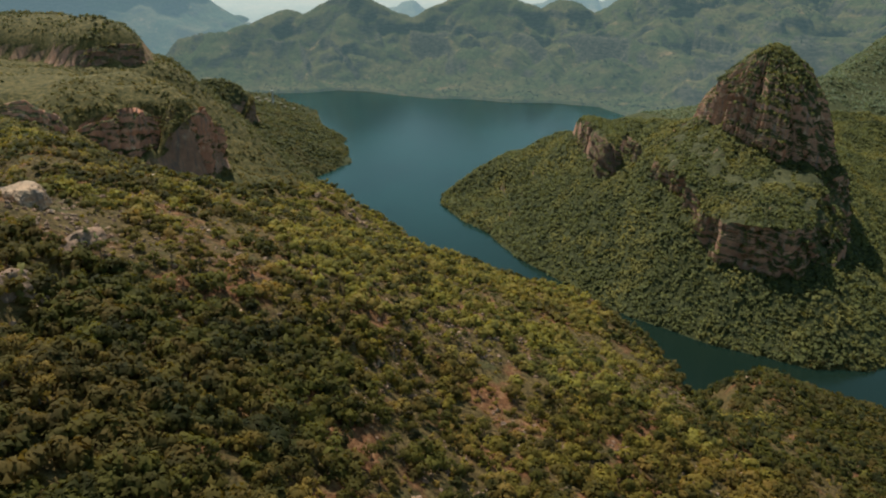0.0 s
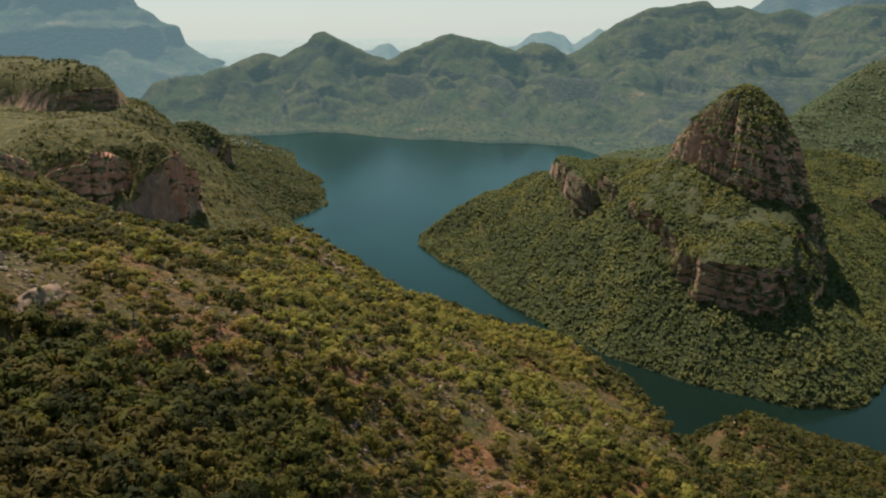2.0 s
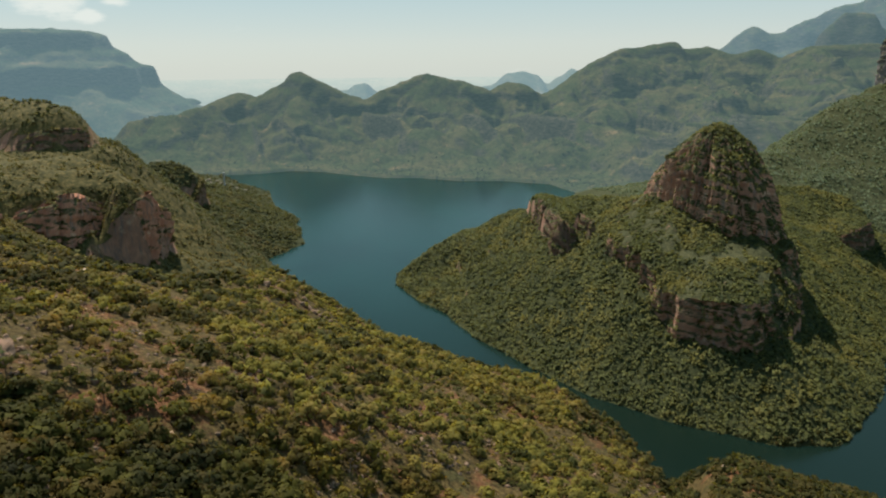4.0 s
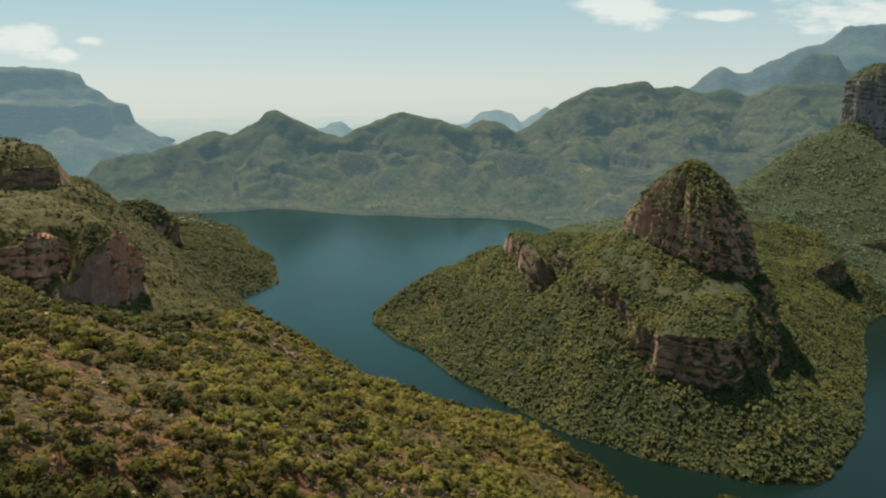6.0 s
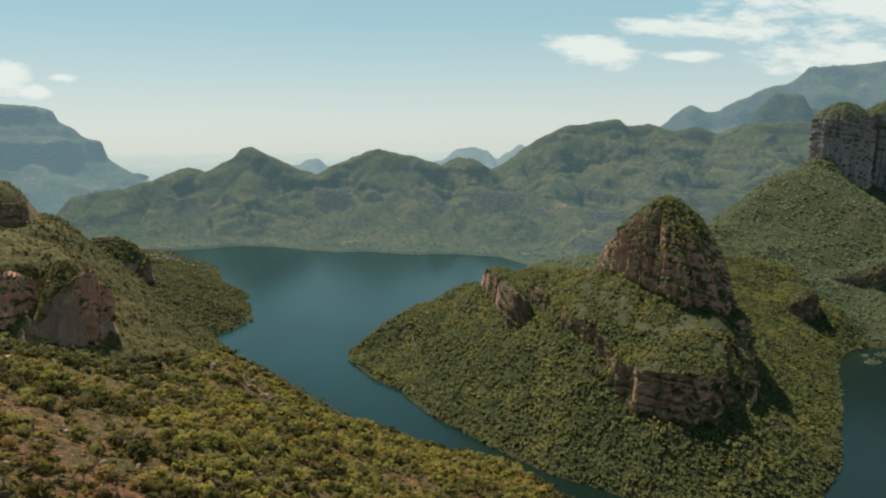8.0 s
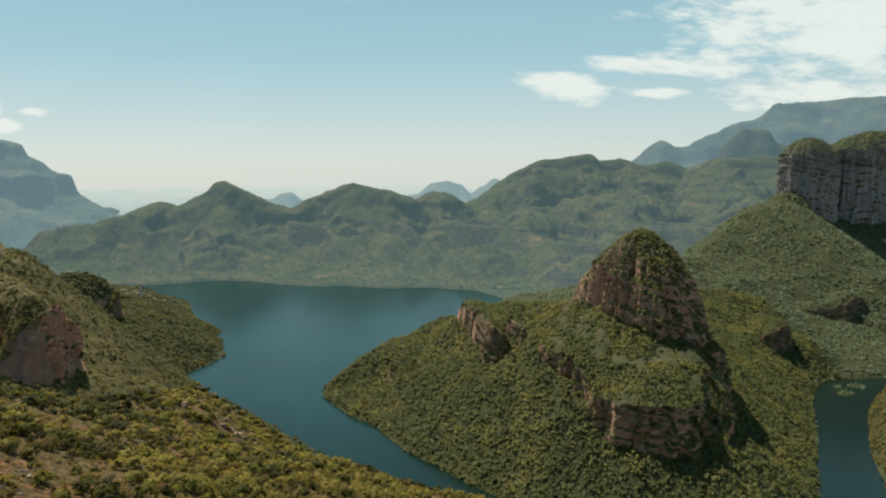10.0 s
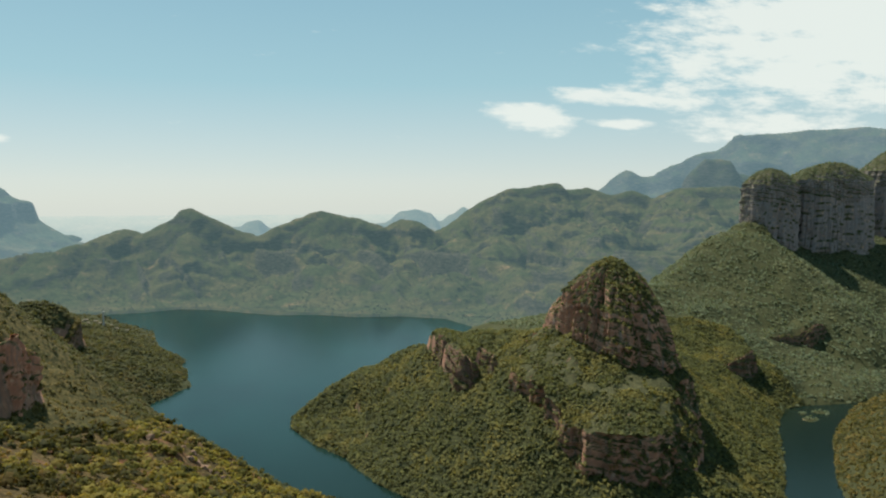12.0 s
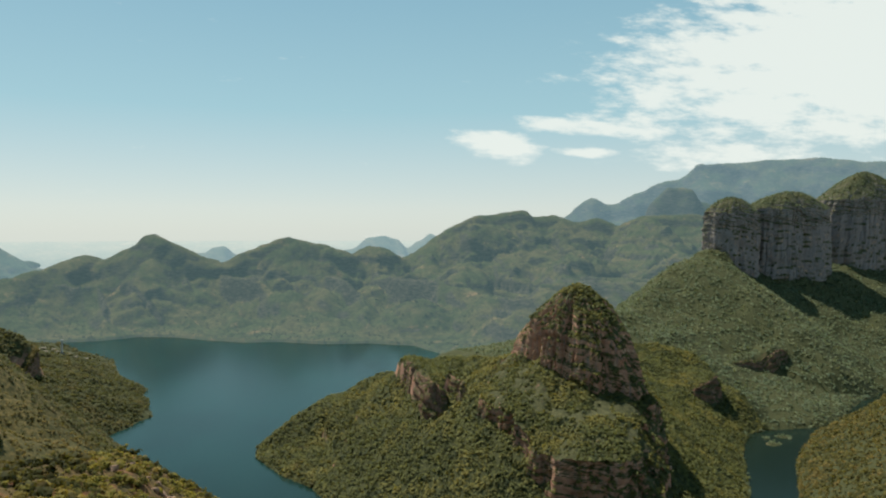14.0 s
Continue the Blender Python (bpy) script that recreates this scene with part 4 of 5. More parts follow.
def rock_wall(name, pts, parent, seed, mat, step=2.6, rise=2.8, depth=5.0, tall=200, back=17, batter=0.10, ledges=0.9, inset=0.0):
    """A weathered cliff along a plan line whose open side is to the right: buttresses, cracks, ledges and a worn top."""
    q, g = smooth_line(pts, step)
    nrm = np.stack([g[:, 1], -g[:, 0]], 1)
    s = np.arange(len(q)) * step
    inset = inset * np.clip(s / 45, 0, 1)
    foot = height(*(q + nrm * 10).T) - 6
    inner = height(*(q - nrm * (back + inset)[:, None]).T)
    brow = np.minimum(inner, height(*(q - nrm * (back + inset - 5)[:, None]).T)) - 3
    brow = brow + 4.5 * fbm(s, 0 * s, 34, 4, seed)
    k = np.array([1, 3, 5, 3, 1]) / 13
    brow = np.convolve(np.pad(brow, 2, "edge"), k, "valid")
    foot = np.convolve(np.pad(foot, 2, "edge"), k, "valid")
    foot = np.maximum(foot, brow - tall)
    brow = np.maximum(brow, foot + 1)
    rows = max(4, int((brow - foot).max() / rise))
    v = np.linspace(0, 1, rows + 1)[:, None]
    z = foot + v * (brow - foot)
    S = np.broadcast_to(s, z.shape)
    lean = batter * (z - foot) + inset * v
    butt = depth * (1.1 - 1.9 * np.abs(fbm(S + 2.0 * fbm(S, z, 30, 2, seed + 3), z * 0.10, 30, 3, seed + 1)))
    crack = -0.6 * depth * np.exp(-(fbm(S, z * 0.05, 17, 2, seed + 2) / 0.11) ** 2)
    ledge = ledges * np.abs(((z + 9 * fbm(S, z, 45, 3, seed + 4)) / 11.0) % 1.0 - 0.5) * 2 + 0.7 * fbm(S, z * 1.7, 5, 3, seed + 5)
    off = butt + crack + ledge - lean + 4.5 - 2.0 * v ** 10
    x = q[:, 0] + nrm[:, 0] * off
    y = q[:, 1] + nrm[:, 1] * off
    # worn top that runs back into the hill
    tx = [q[:, 0] - nrm[:, 0] * (d + inset) for d in (5, 11, back)]
    ty = [q[:, 1] - nrm[:, 1] * (d + inset) for d in (5, 11, back)]
    tz = [brow + 0.8, np.minimum(brow + 2.0, inner - 0.5), inner - 2.5]
    X, Y, Z = (np.concatenate([a, np.array(b)]) for a, b in ((x, tx), (y, ty), (z, tz)))
    i = np.arange(X.size).reshape(X.shape)
    f = np.stack([i[:-1, :-1], i[:-1, 1:], i[1:, 1:], i[1:, :-1]], -1).reshape(-1, 4)
    ob = link_mesh(name, np.stack([X, Y, Z], -1).reshape(-1, 3), f, mat)
    ob.parent = parent
    # shrubs that hold on to the brow and the ledges
    rs = np.random.RandomState(seed)
    for kk in range(2):
        n = int(len(q) * (4.5 if kk == 0 else 1.8) * step / 2.6)
        j = rs.randint(0, len(q), n)
        r = rows if kk == 0 else None
        jr = rs.randint(max(1, rows - 2), rows + 1, n) if kk == 0 else rs.randint(0, rows, n)
        WALL_SHRUBS.append(np.stack([x[jr, j], y[jr, j], z[jr, j] - 0.5, rs.uniform(1.0, 2.6, n)], 1))
    n = int(len(q) * 3.2 * step / 2.6)
    j, back_by = rs.randint(0, len(q), n), rs.uniform(1, back, n)
    bx, by = q[j, 0] - nrm[j, 0] * (back_by + inset[j]), q[j, 1] - nrm[j, 1] * (back_by + inset[j])
    WALL_SHRUBS.append(np.stack([bx, by, np.interp(back_by, (0, 5, 11), (0.0, 0.8, 1.6)) + brow[j] - 0.5, rs.uniform(1.0, 2.8, n)], 1))
    return ob


WALL_SHRUBS = []


def thing(name, label, category, group=""):
    return tagged(new(name), label, category, group)


def relief(ux, uy, z, seed, depth, beds):
    """Weathered rock over a wall: ribs, open cracks and bedding."""
    wob = 11 * fbm(ux, uy + 0.4 * z, 50, 3, seed)
    rib = depth * (0.75 - 1.9 * np.abs(fbm(ux + wob, uy + wob + 0.10 * z, 34, 4, seed + 1)))
    crack = -0.55 * depth * np.exp(-(fbm(ux, uy + 0.06 * z, 15, 2, seed + 2) / 0.09) ** 2)
    lie = z + 0.16 * ux + 5 * fbm(ux, uy, 60, 2, seed + 3)
    step = 0.6 * (np.abs((lie / 13.0) % 1.0 - 0.5) * 2 - 0.5) + 1.1 * fbm(lie * 1.6, 0.25 * (ux + uy), 9, 3, seed + 4)
    block = 0.5 * fbm(ux * 1.6 + 0.3 * z, uy * 1.6 + 1.3 * z, 7, 3, seed + 5)
    return rib + crack + beds * (step + block)


def hold_shrubs(co, seed, density, rmin, rmax, least=0.28, bare=-0.3):
    """Shrubs wherever a rock sheet of rows and columns of places is not too sheer."""
    a, b = co[:-1, 1:] - co[:-1, :-1], co[1:, :-1] - co[:-1, :-1]
    nr = np.cross(a, b)
    area = np.linalg.norm(nr, axis=2)
    flat = np.abs(nr[..., 2]) / (area + 1e-9)
    keep = np.clip((flat - least) / 0.15, 0, 1) * area * (fbm(co[:-1, :-1, 0], co[:-1, :-1, 1], 20, 3, seed + 9) > bare)
    n = min(int(keep.sum() * density), 13000)
    rs = np.random.RandomState(seed)
    pick = rs.choice(keep.size, n, p=(keep / keep.sum()).ravel())
    g = (co[:-1, :-1] + a * rs.rand(*keep.shape)[..., None] + b * rs.rand(*keep.shape)[..., None]).reshape(-1, 3)[pick]
    WALL_SHRUBS.append(np.concatenate([g - (0, 0, 0.5), (rmin + (rmax - rmin) * rs.rand(n, 1) ** 1.6)], 1))


def stone_butte(names, parent, cx, cy, summit, rings, rows, seed, mat, depth=9.0, beds=1.6, n=480, full=2.3, density=0.10, rmin=1.1, rmax=2.7, soften=13, least=0.36):
    """A butte from plan rings: cliffs and benches between them, then a dome that closes over the last ring."""
    a = np.linspace(-np.pi, np.pi, n, endpoint=False)
    k = np.hanning(soften + 2) / np.hanning(soften + 2).sum()

    def ring(p):
        p = np.array(p, float)
        pa, pr = np.arctan2(p[:, 1] - cy, p[:, 0] - cx), np.hypot(p[:, 1] - cy, p[:, 0] - cx)
        o = np.argsort(pa)
        out = []
        for v in (pr, p[:, 2]):
            w = np.interp(a, np.concatenate([pa[o] - 2 * np.pi, pa[o], pa[o] + 2 * np.pi]), np.tile(v[o], 3))
            h = len(k) // 2
            out.append(np.convolve(np.concatenate([w[-h:], w, w[:h]]), k, "valid"))
        return out

    rr = [ring(p) for p in rings]
    r, z, up = [rr[0][0] * 1.02], [rr[0][1] - 28], []
    for (r0, z0), (r1, z1), m in zip(rr[:-1], rr[1:], rows):
        for t in np.linspace(0, 1, m, endpoint=False):
            r.append(r0 + (r1 - r0) * t)
            z.append(z0 + (z1 - z0) * t)
    low = len(r)
    for f in np.linspace(0, 1, rows[-1]):
        r.append(rr[-1][0] * (1 - f))
        z.append(rr[-1][1] + (summit - rr[-1][1]) * (1 - (1 - f) ** full))
    r, z = np.array(r), np.array(z)
    fade = np.concatenate([np.ones(low), np.linspace(1, 0.15, len(r) - low)])[:, None]
    mean = rr[0][0].mean()
    ux, uy = mean * np.cos(a) * (0.35 + 0.65 * r / mean), mean * np.sin(a) * (0.35 + 0.65 * r / mean)
    dr, dz = np.gradient(r, axis=0), np.gradient(z, axis=0)
    steep = np.clip((np.abs(dz) / (np.hypot(dr, dz) + 1e-6) - 0.45) / 0.35, 0, 1)
    steep = np.maximum(steep, 0.22 * fade)
    r = np.maximum(r + relief(ux, uy, z, seed, depth, beds) * steep * fade * np.clip(r / 25, 0, 1), 0)
    z = z + (1 - steep) * 1.8 * fbm(ux, uy, 13, 3, seed + 6) + 0.6 * depth * fbm(ux, uy, 42, 3, seed + 12) * np.clip(r / 40, 0, 1)
    co = np.stack([cx + r * np.cos(a), cy + r * np.sin(a), z], -1)
    i = np.arange(n)
    j = np.roll(i, -1)
    cut = np.concatenate([[0], 1 + np.cumsum(rows[:-1]), [len(r) - 1]])
    for name, c0, c1 in zip(names, cut[:-1], cut[1:]):
        k0 = (np.arange(c1 - c0) * n)[:, None]
        q = np.stack([k0 + i, k0 + j, k0 + n + j, k0 + n + i], -1).reshape(-1, 4)
        link_mesh(name, co[c0:c1 + 1].reshape(-1, 3), q, mat).parent = parent
    hold_shrubs(co, seed, density, rmin, rmax, least)


def cliff_face(name, parent, foot, brim, seed, mat, step=1.6, rise=1.8, depth=5.0, beds=1.6, back=9.0, density=0.10, lean=9.0, sink=10.0, fine=1.0):
    """A broken rock face between a foot line and a brim line, open to the right of the way along; its worn top runs back into the hill."""
    f, b = np.array(foot, float), np.array(brim, float)
    m = max(6, int(np.linalg.norm(np.diff(b[:, :2], axis=0), axis=1).sum() / step))
    u = np.linspace(0, len(f) - 1, m)
    t = np.arange(len(f))
    k = np.array([1, 2, 3, 2, 1]) / 9
    f, b = (np.stack([np.convolve(np.pad(np.interp(u, t, q[:, c]), 2, "edge"), k, "valid") for c in range(3)], 1) for q in (f, b))
    f[:, 2] -= sink
    g = np.gradient(b[:, :2], axis=0)
    g /= np.linalg.norm(g, axis=1, keepdims=True) + 1e-9
    nrm = np.stack([g[:, 1], -g[:, 0]], 1)
    rows = max(5, int((b[:, 2] - f[:, 2]).max() / rise))
    v = np.linspace(0, 1, rows + 1)[:, None, None]
    b[:, 2] += 2.5 / fine * fbm(u * 20, 0 * u, 30, 3, seed + 7)
    co = f[None] + v * (b - f)[None]
    s = np.arange(m) * step
    taper = np.clip(np.minimum(u, len(t) - 1 - u) / 0.7, 0.1, 1)
    off = relief(fine * np.broadcast_to(s, co.shape[:2]), 0 * co[..., 0], fine * co[..., 2], seed, depth, beds) * taper - 1.5 * v[..., 0] ** 8
    # terraces that step back towards the brim
    w = 3.0 * v[..., 0] + 0.9 * fbm(fine * np.broadcast_to(s, co.shape[:2]), 20 * v[..., 0], 26, 3, seed + 8)
    off = off + lean * taper * (1.0 - (np.floor(w) + np.clip((w % 1.0) * 5, 0, 1)) / 3.0 * 1.0)
    co[..., 0] += nrm[:, 0] * off
    co[..., 1] += nrm[:, 1] * off
    top = []
    for d, drop in ((0.33 * back, 0.5 / fine), (0.6 * back, 0.2), (back, -0.55 * back)):
        q = b.copy()
        q[:, :2] -= nrm * d
        q[:, 2] = np.minimum(b[:, 2] + drop, height(q[:, 0], q[:, 1]) + 3) if drop > 0 else b[:, 2] + drop
        top.append(q)
    co = np.concatenate([co, np.array(top)])
    i = np.arange(co.shape[0] * m).reshape(co.shape[0], m)
    ob = link_mesh(name, co.reshape(-1, 3), np.stack([i[:-1, :-1], i[:-1, 1:], i[1:, 1:], i[1:, :-1]], -1).reshape(-1, 4), mat)
    ob.parent = parent
    hold_shrubs(co, seed, density, 0.8 / fine ** 0.3, 2.2 / fine ** 0.3, 0.35)
    return ob


butte = thing("rock_butte", "steep red sandstone butte with a green domed top", "butte")
stone_butte(("lower_cliff", "bench", "upper_cliff", "dome"), butte, 442, 1060, 315, [BUTTE_FOOT, BUTTE_BENCH, BUTTE_WALL, BUTTE_BRIM], (46, 46, 46, 60), 171, DOME_ROCK, depth=11.0, beds=1.6, full=1.9, density=0.15, rmin=1.0, rmax=2.9)
knob = thing("rock_outcrop", "dark fin of rock pillars on the wooded ridge", "rock")
cliff_face("cliff", knob, [(216, 1318, 150), (218, 1267, 136), (222, 1221, 127), (227, 1157, 122), (232, 1107, 114), (246, 1106, 122), (262, 1130, 141)], [(220, 1316, 163), (224, 1270, 174), (228, 1224, 173), (230, 1163, 170), (234, 1114, 165), (245, 1116, 155), (258, 1136, 146)], 73, ROCK, depth=7.0)
spur_rock = thing("rock_outcrop", "pale broken rock face beside a wooded gully", "rock")
cliff_face("cliff", spur_rock, [(277, 1191, 152), (270, 1138, 144), (271, 1108, 138), (283, 1108, 148)], [(277, 1195, 160), (273, 1141, 166), (276, 1113, 164), (286, 1117, 156)], 77, ROCK, depth=5.0)
left = thing("plateau_cliff", "broken red cliff below a grassy plateau", "cliff")
cliff_face("rock_wall", left, [(-425, 668, 292), (-405, 678, 288), (-400, 681, 278), (-394, 687, 266), (-390, 694, 256), (-387, 703, 252), (-389, 716, 252)], [(-427, 674, 296), (-407, 682, 298), (-401, 685, 294), (-395, 691, 288), (-389, 700, 282), (-386, 709, 271), (-390, 720, 257)], 74, RED_ROCK)
cliff_face("rock_wall", left, [(-402, 743, 246), (-383, 749, 236), (-366, 759, 228), (-357, 768, 214), (-350, 791, 226), (-345, 809, 232), (-341, 824, 236)], [(-403, 747, 254), (-384, 755, 265), (-364, 767, 268), (-357, 776, 277), (-350, 799, 275), (-345, 816, 266), (-344, 827, 249)], 174, RED_ROCK, depth=6.0)
cliff_face("rock_wall", left, [(-312, 810, 190), (-303, 822, 188), (-297, 850, 198), (-296, 882, 206), (-300, 908, 212)], [(-316, 814, 226), (-303, 823, 256), (-293, 846, 266), (-291, 880, 244), (-297, 912, 218)], 274, RED_ROCK, depth=9.0)
cap_rock = thing("plateau_cliff", "dark cliff under the green hilltop of the plateau", "cliff")
cliff_face("rock_wall", cap_rock, [(-573, 1109, 297), (-547, 1105, 292), (-516, 1109, 280), (-493, 1129, 279), (-483, 1163, 284), (-490, 1190, 290)], [(-574, 1115, 303), (-543, 1114, 312), (-510, 1118, 317), (-489, 1139, 316), (-486, 1166, 304), (-492, 1194, 298)], 374, ROCK, step=2.4, rise=2.2)
knoll = thing("rock_knoll", "dark rounded rock knoll above the peninsula", "rock")
rock_wall("cliff", KNOLL[2::-1] + KNOLL[5:3:-1], knoll, 75, ROCK, step=4, rise=4, depth=4.0, back=14)
for i, (outline, brim, dome) in enumerate(RONDAVELS):
    rond = thing("domed_butte", ("smaller sheer red butte with a low green dome", "long sheer red butte with a green dome", "tall red butte with a pointed green summit")[i], "butte", "three domed buttes")
    mx, my = sum(p[0] for p in outline) / 8, sum(p[1] for p in outline) / 8
    stone_butte(("foot", "cliff", "dome"), rond, mx, my, dome, [[(p[0], p[1], 285 - 105 * (p[0] > 1380)) for p in outline], [(mx + 0.97 * (p[0] - mx), my + 0.95 * (p[1] - my), brim - 55) for p in outline], [(mx + 0.95 * (p[0] - mx), my + 0.92 * (p[1] - my), brim) for p in outline]], (30, 20, 40), 81 + 3 * i, HAZED_ROCK, depth=7.0, beds=4.0, n=420, full=1.9 if i < 2 else 1.5, density=0.045, rmin=1.2, rmax=3.0, soften=25, least=0.55)
bench = thing("cliff_bench", "dark rock bench above the wooded cove", "cliff")
cliff_face("cliff", bench, [(767, 1345, 60), (790, 1340, 44), (802, 1308, 36), (845, 1315, 30), (889, 1349, 30), (907, 1390, 48)], [(767, 1352, 70), (793, 1346, 74), (805, 1313, 84), (844, 1321, 96), (885, 1356, 100), (907, 1395, 92)], 91, ROCK, step=2.2, rise=2.2, depth=6.0)
ledge_rock = thing("cliff_ledge", "low rock ledge on the valley side", "cliff")
cliff_face("cliff", ledge_rock, [(1052, 1533, 78), (1098, 1544, 69), (1148, 1559, 61), (1180, 1552, 64), (1212, 1568, 76), (1236, 1582, 84)], [(1055, 1537, 88), (1101, 1548, 90), (1151, 1563, 88), (1183, 1556, 107), (1215, 1572, 109), (1239, 1586, 100)], 92, ROCK, step=2.6, rise=2.4, depth=4.0)
broken = thing("rock_outcrop", "small broken grey cliff among dark shrubs", "rock")
cliff_face("rock_face", broken, [(-99.5, 135.4, 335.6), (-96.9, 137.2, 333.4), (-95.5, 139.4, 331.7), (-94.5, 142.5, 332.2), (-94.6, 146.0, 334.7), (-95.5, 150.2, 337.0)], [(-99.8, 138.3, 342.0), (-96.5, 140.6, 341.4), (-95.4, 142.5, 341.8), (-94.7, 145.4, 342.2), (-95.2, 148.6, 341.5), (-96.6, 152.5, 339.1)], 93, TAN_ROCK, step=0.5, rise=0.5, depth=1.8, beds=0.4, back=6.0, density=0.03, lean=2.2, sink=3.0, fine=4.0)
stair = thing("rock_outcrop", "pale stepped rock ledges above a dark cleft", "rock")
cliff_face("rock_face", stair, [(-102.7, 167.0, 334.6), (-101.3, 166.6, 330.2), (-99.8, 168.7, 328.5), (-97.7, 173.3, 330.5), (-96.7, 179.6, 332.5), (-95.9, 186.8, 334.3)], [(-103.6, 169.3, 336.4), (-101.4, 169.5, 337.8), (-99.7, 171.6, 337.4), (-98.2, 175.9, 338.3), (-97.3, 182.1, 338.3), (-96.8, 189.2, 336.9)], 94, TAN_ROCK, step=0.5, rise=0.5, depth=1.6, beds=0.5, back=6.0, density=0.03, lean=3.0, sink=3.0, fine=4.0)
rs = np.random.RandomState(83)
ax, ay = rs.uniform(-430, -280, 9000), rs.uniform(690, 930, 9000)
az = height(ax, ay)
ag = np.hypot((height(ax + 2, ay) - az) / 2, (height(ax, ay + 2) - az) / 2)
ok = (ag > 0.7) & (ag < 6) & (fbm(ax, ay, 22, 3, 84) > -0.25)
WALL_SHRUBS.append(np.stack([ax, ay, az - 0.3, rs.uniform(0.6, 1.6, 9000)], 1)[ok])
ws = np.concatenate(WALL_SHRUBS)
for name, ok, mat, label in (("ledge_shrubs", ws[:, 0] < -200, BROW, "olive shrubs on the ledges of the red cliffs"), ("cliff_shrubs", (ws[:, 0] >= -200) & (ws[:, 0] < 1300), FOREST, "small shrubs clinging to ledges and brows of the butte"), ("dome_shrubs", ws[:, 0] >= 1300, VALLEY_HAZED, "green shrubs over the domes of the far buttes")):
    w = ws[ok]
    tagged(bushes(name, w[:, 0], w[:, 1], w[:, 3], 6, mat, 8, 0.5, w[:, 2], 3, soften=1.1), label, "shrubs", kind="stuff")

# ---------------------------------------------------------------- boulders and outcrops


def boulder_mesh(name, seed, mat, flat=0.6):
    """A broken block: a cut and worn ball with flat faces."""
    rs = random.Random(seed)
    bm = bmesh.new()
    bmesh.ops.create_icosphere(bm, subdivisions=2, radius=1.0)
    for _ in range(14):
        n = Vector((rs.gauss(0, 1), rs.gauss(0, 1), rs.gauss(0, 0.8))).normalized()
        d = rs.uniform(0.35, 0.75)
        for v in bm.verts:
            over = v.co.dot(n) - d
            if over > 0:
                v.co -= n * over
    for v in bm.verts:
        v.co += Vector((noise.noise(v.co * 2.3 + Vector((seed, 0, 0))), noise.noise(v.co * 2.3 + Vector((0, seed, 0))), noise.noise(v.co * 3.1 + Vector((0, 0, seed))))) * 0.06
        v.co.z *= flat
    me = bpy.data.meshes.new(name)
    bm.to_mesh(me)
    bm.free()
    me.materials.append(mat)
    return me


PALE_BLOCKS = [boulder_mesh("boulder", 3 + i, PALE_ROCK, 0.42 + 0.1 * (i % 3)) for i in range(4)]
TAN_BLOCKS = [boulder_mesh("boulder", 23 + i, TAN_ROCK, 0.6 + 0.1 * (i % 3)) for i in range(4)]
RED_BLOCKS = [boulder_mesh("boulder", 13 + i, ROCK, 0.6 + 0.1 * (i % 3)) for i in range(4)]


def rocks(meshes, count, x, y, spread, size, label, group, seed, stretch=1.0):
    rs = random.Random(seed)
    for i in range(count):
        bx, by = x + rs.gauss(0, spread), y + rs.gauss(0, spread) * stretch
        r = size * rs.uniform(0.45, 1.0) * (1.35 if i == 0 else 1.0)
        bz = float(height(np.array([bx]), np.array([by]))[0])
        ob = new("boulder", meshes[rs.randrange(len(meshes))])
        ob.matrix_world = pose(bx, by, bz + 0.18 * r, rs.uniform(-14, 14), rs.uniform(-14, 14), rs.uniform(0, 360)) @ Matrix.Diagonal((r * rs.uniform(0.9, 1.5), r, r * rs.uniform(0.8, 1.2), 1))
        tagged(ob, label, "boulder", group)


def rock_slab(x, y, sx, sy, sz, turn, tilt):
    """A big tilted slab: a bedded block with broken edges and open cracks."""
    bm = bmesh.new()
    bmesh.ops.create_cube(bm, size=2.0)
    bmesh.ops.subdivide_edges(bm, edges=bm.edges[:], cuts=15, use_grid_fill=True)
    for v in bm.verts:
        p = v.co.copy()
        r = 1.0 - 0.16 * max(0.0, abs(p.x) + abs(p.y) - 1.15) - 0.10 * max(0.0, abs(p.z) + max(abs(p.x), abs(p.y)) - 1.55)
        bed = 0.07 * math.floor(3.2 * (p.z + 1) + 1.4 * noise.noise(p * 0.9))
        n1, n2 = noise.noise(p * 1.3 + Vector((4, 0, 0))), noise.noise(p * 4.1)
        crack = math.exp(-(noise.noise(Vector((p.x * 1.1 + 0.4 * p.y, p.y * 0.5, 3.0))) / 0.05) ** 2)
        v.co = Vector((p.x * (r + 0.10 * n1 - 0.5 * bed), p.y * (r + 0.12 * n2 - 0.5 * bed), p.z * r + 0.22 * n1 + 0.07 * n2 - 0.16 * crack * (p.z > 0)))
    me = bpy.data.meshes.new("boulder")
    bm.to_mesh(me)
    bm.free()
    me.materials.append(PALE_ROCK)
    ob = new("boulder", me)
    z = float(height(np.array([x]), np.array([y]))[0])
    ob.matrix_world = pose(x, y, z + 0.3 * sz, tilt, -0.6 * tilt, turn) @ Matrix.Diagonal((sx, sy, sz, 1))
    return tagged(ob, "large pale weathered rock slab on the near slope", "boulder")


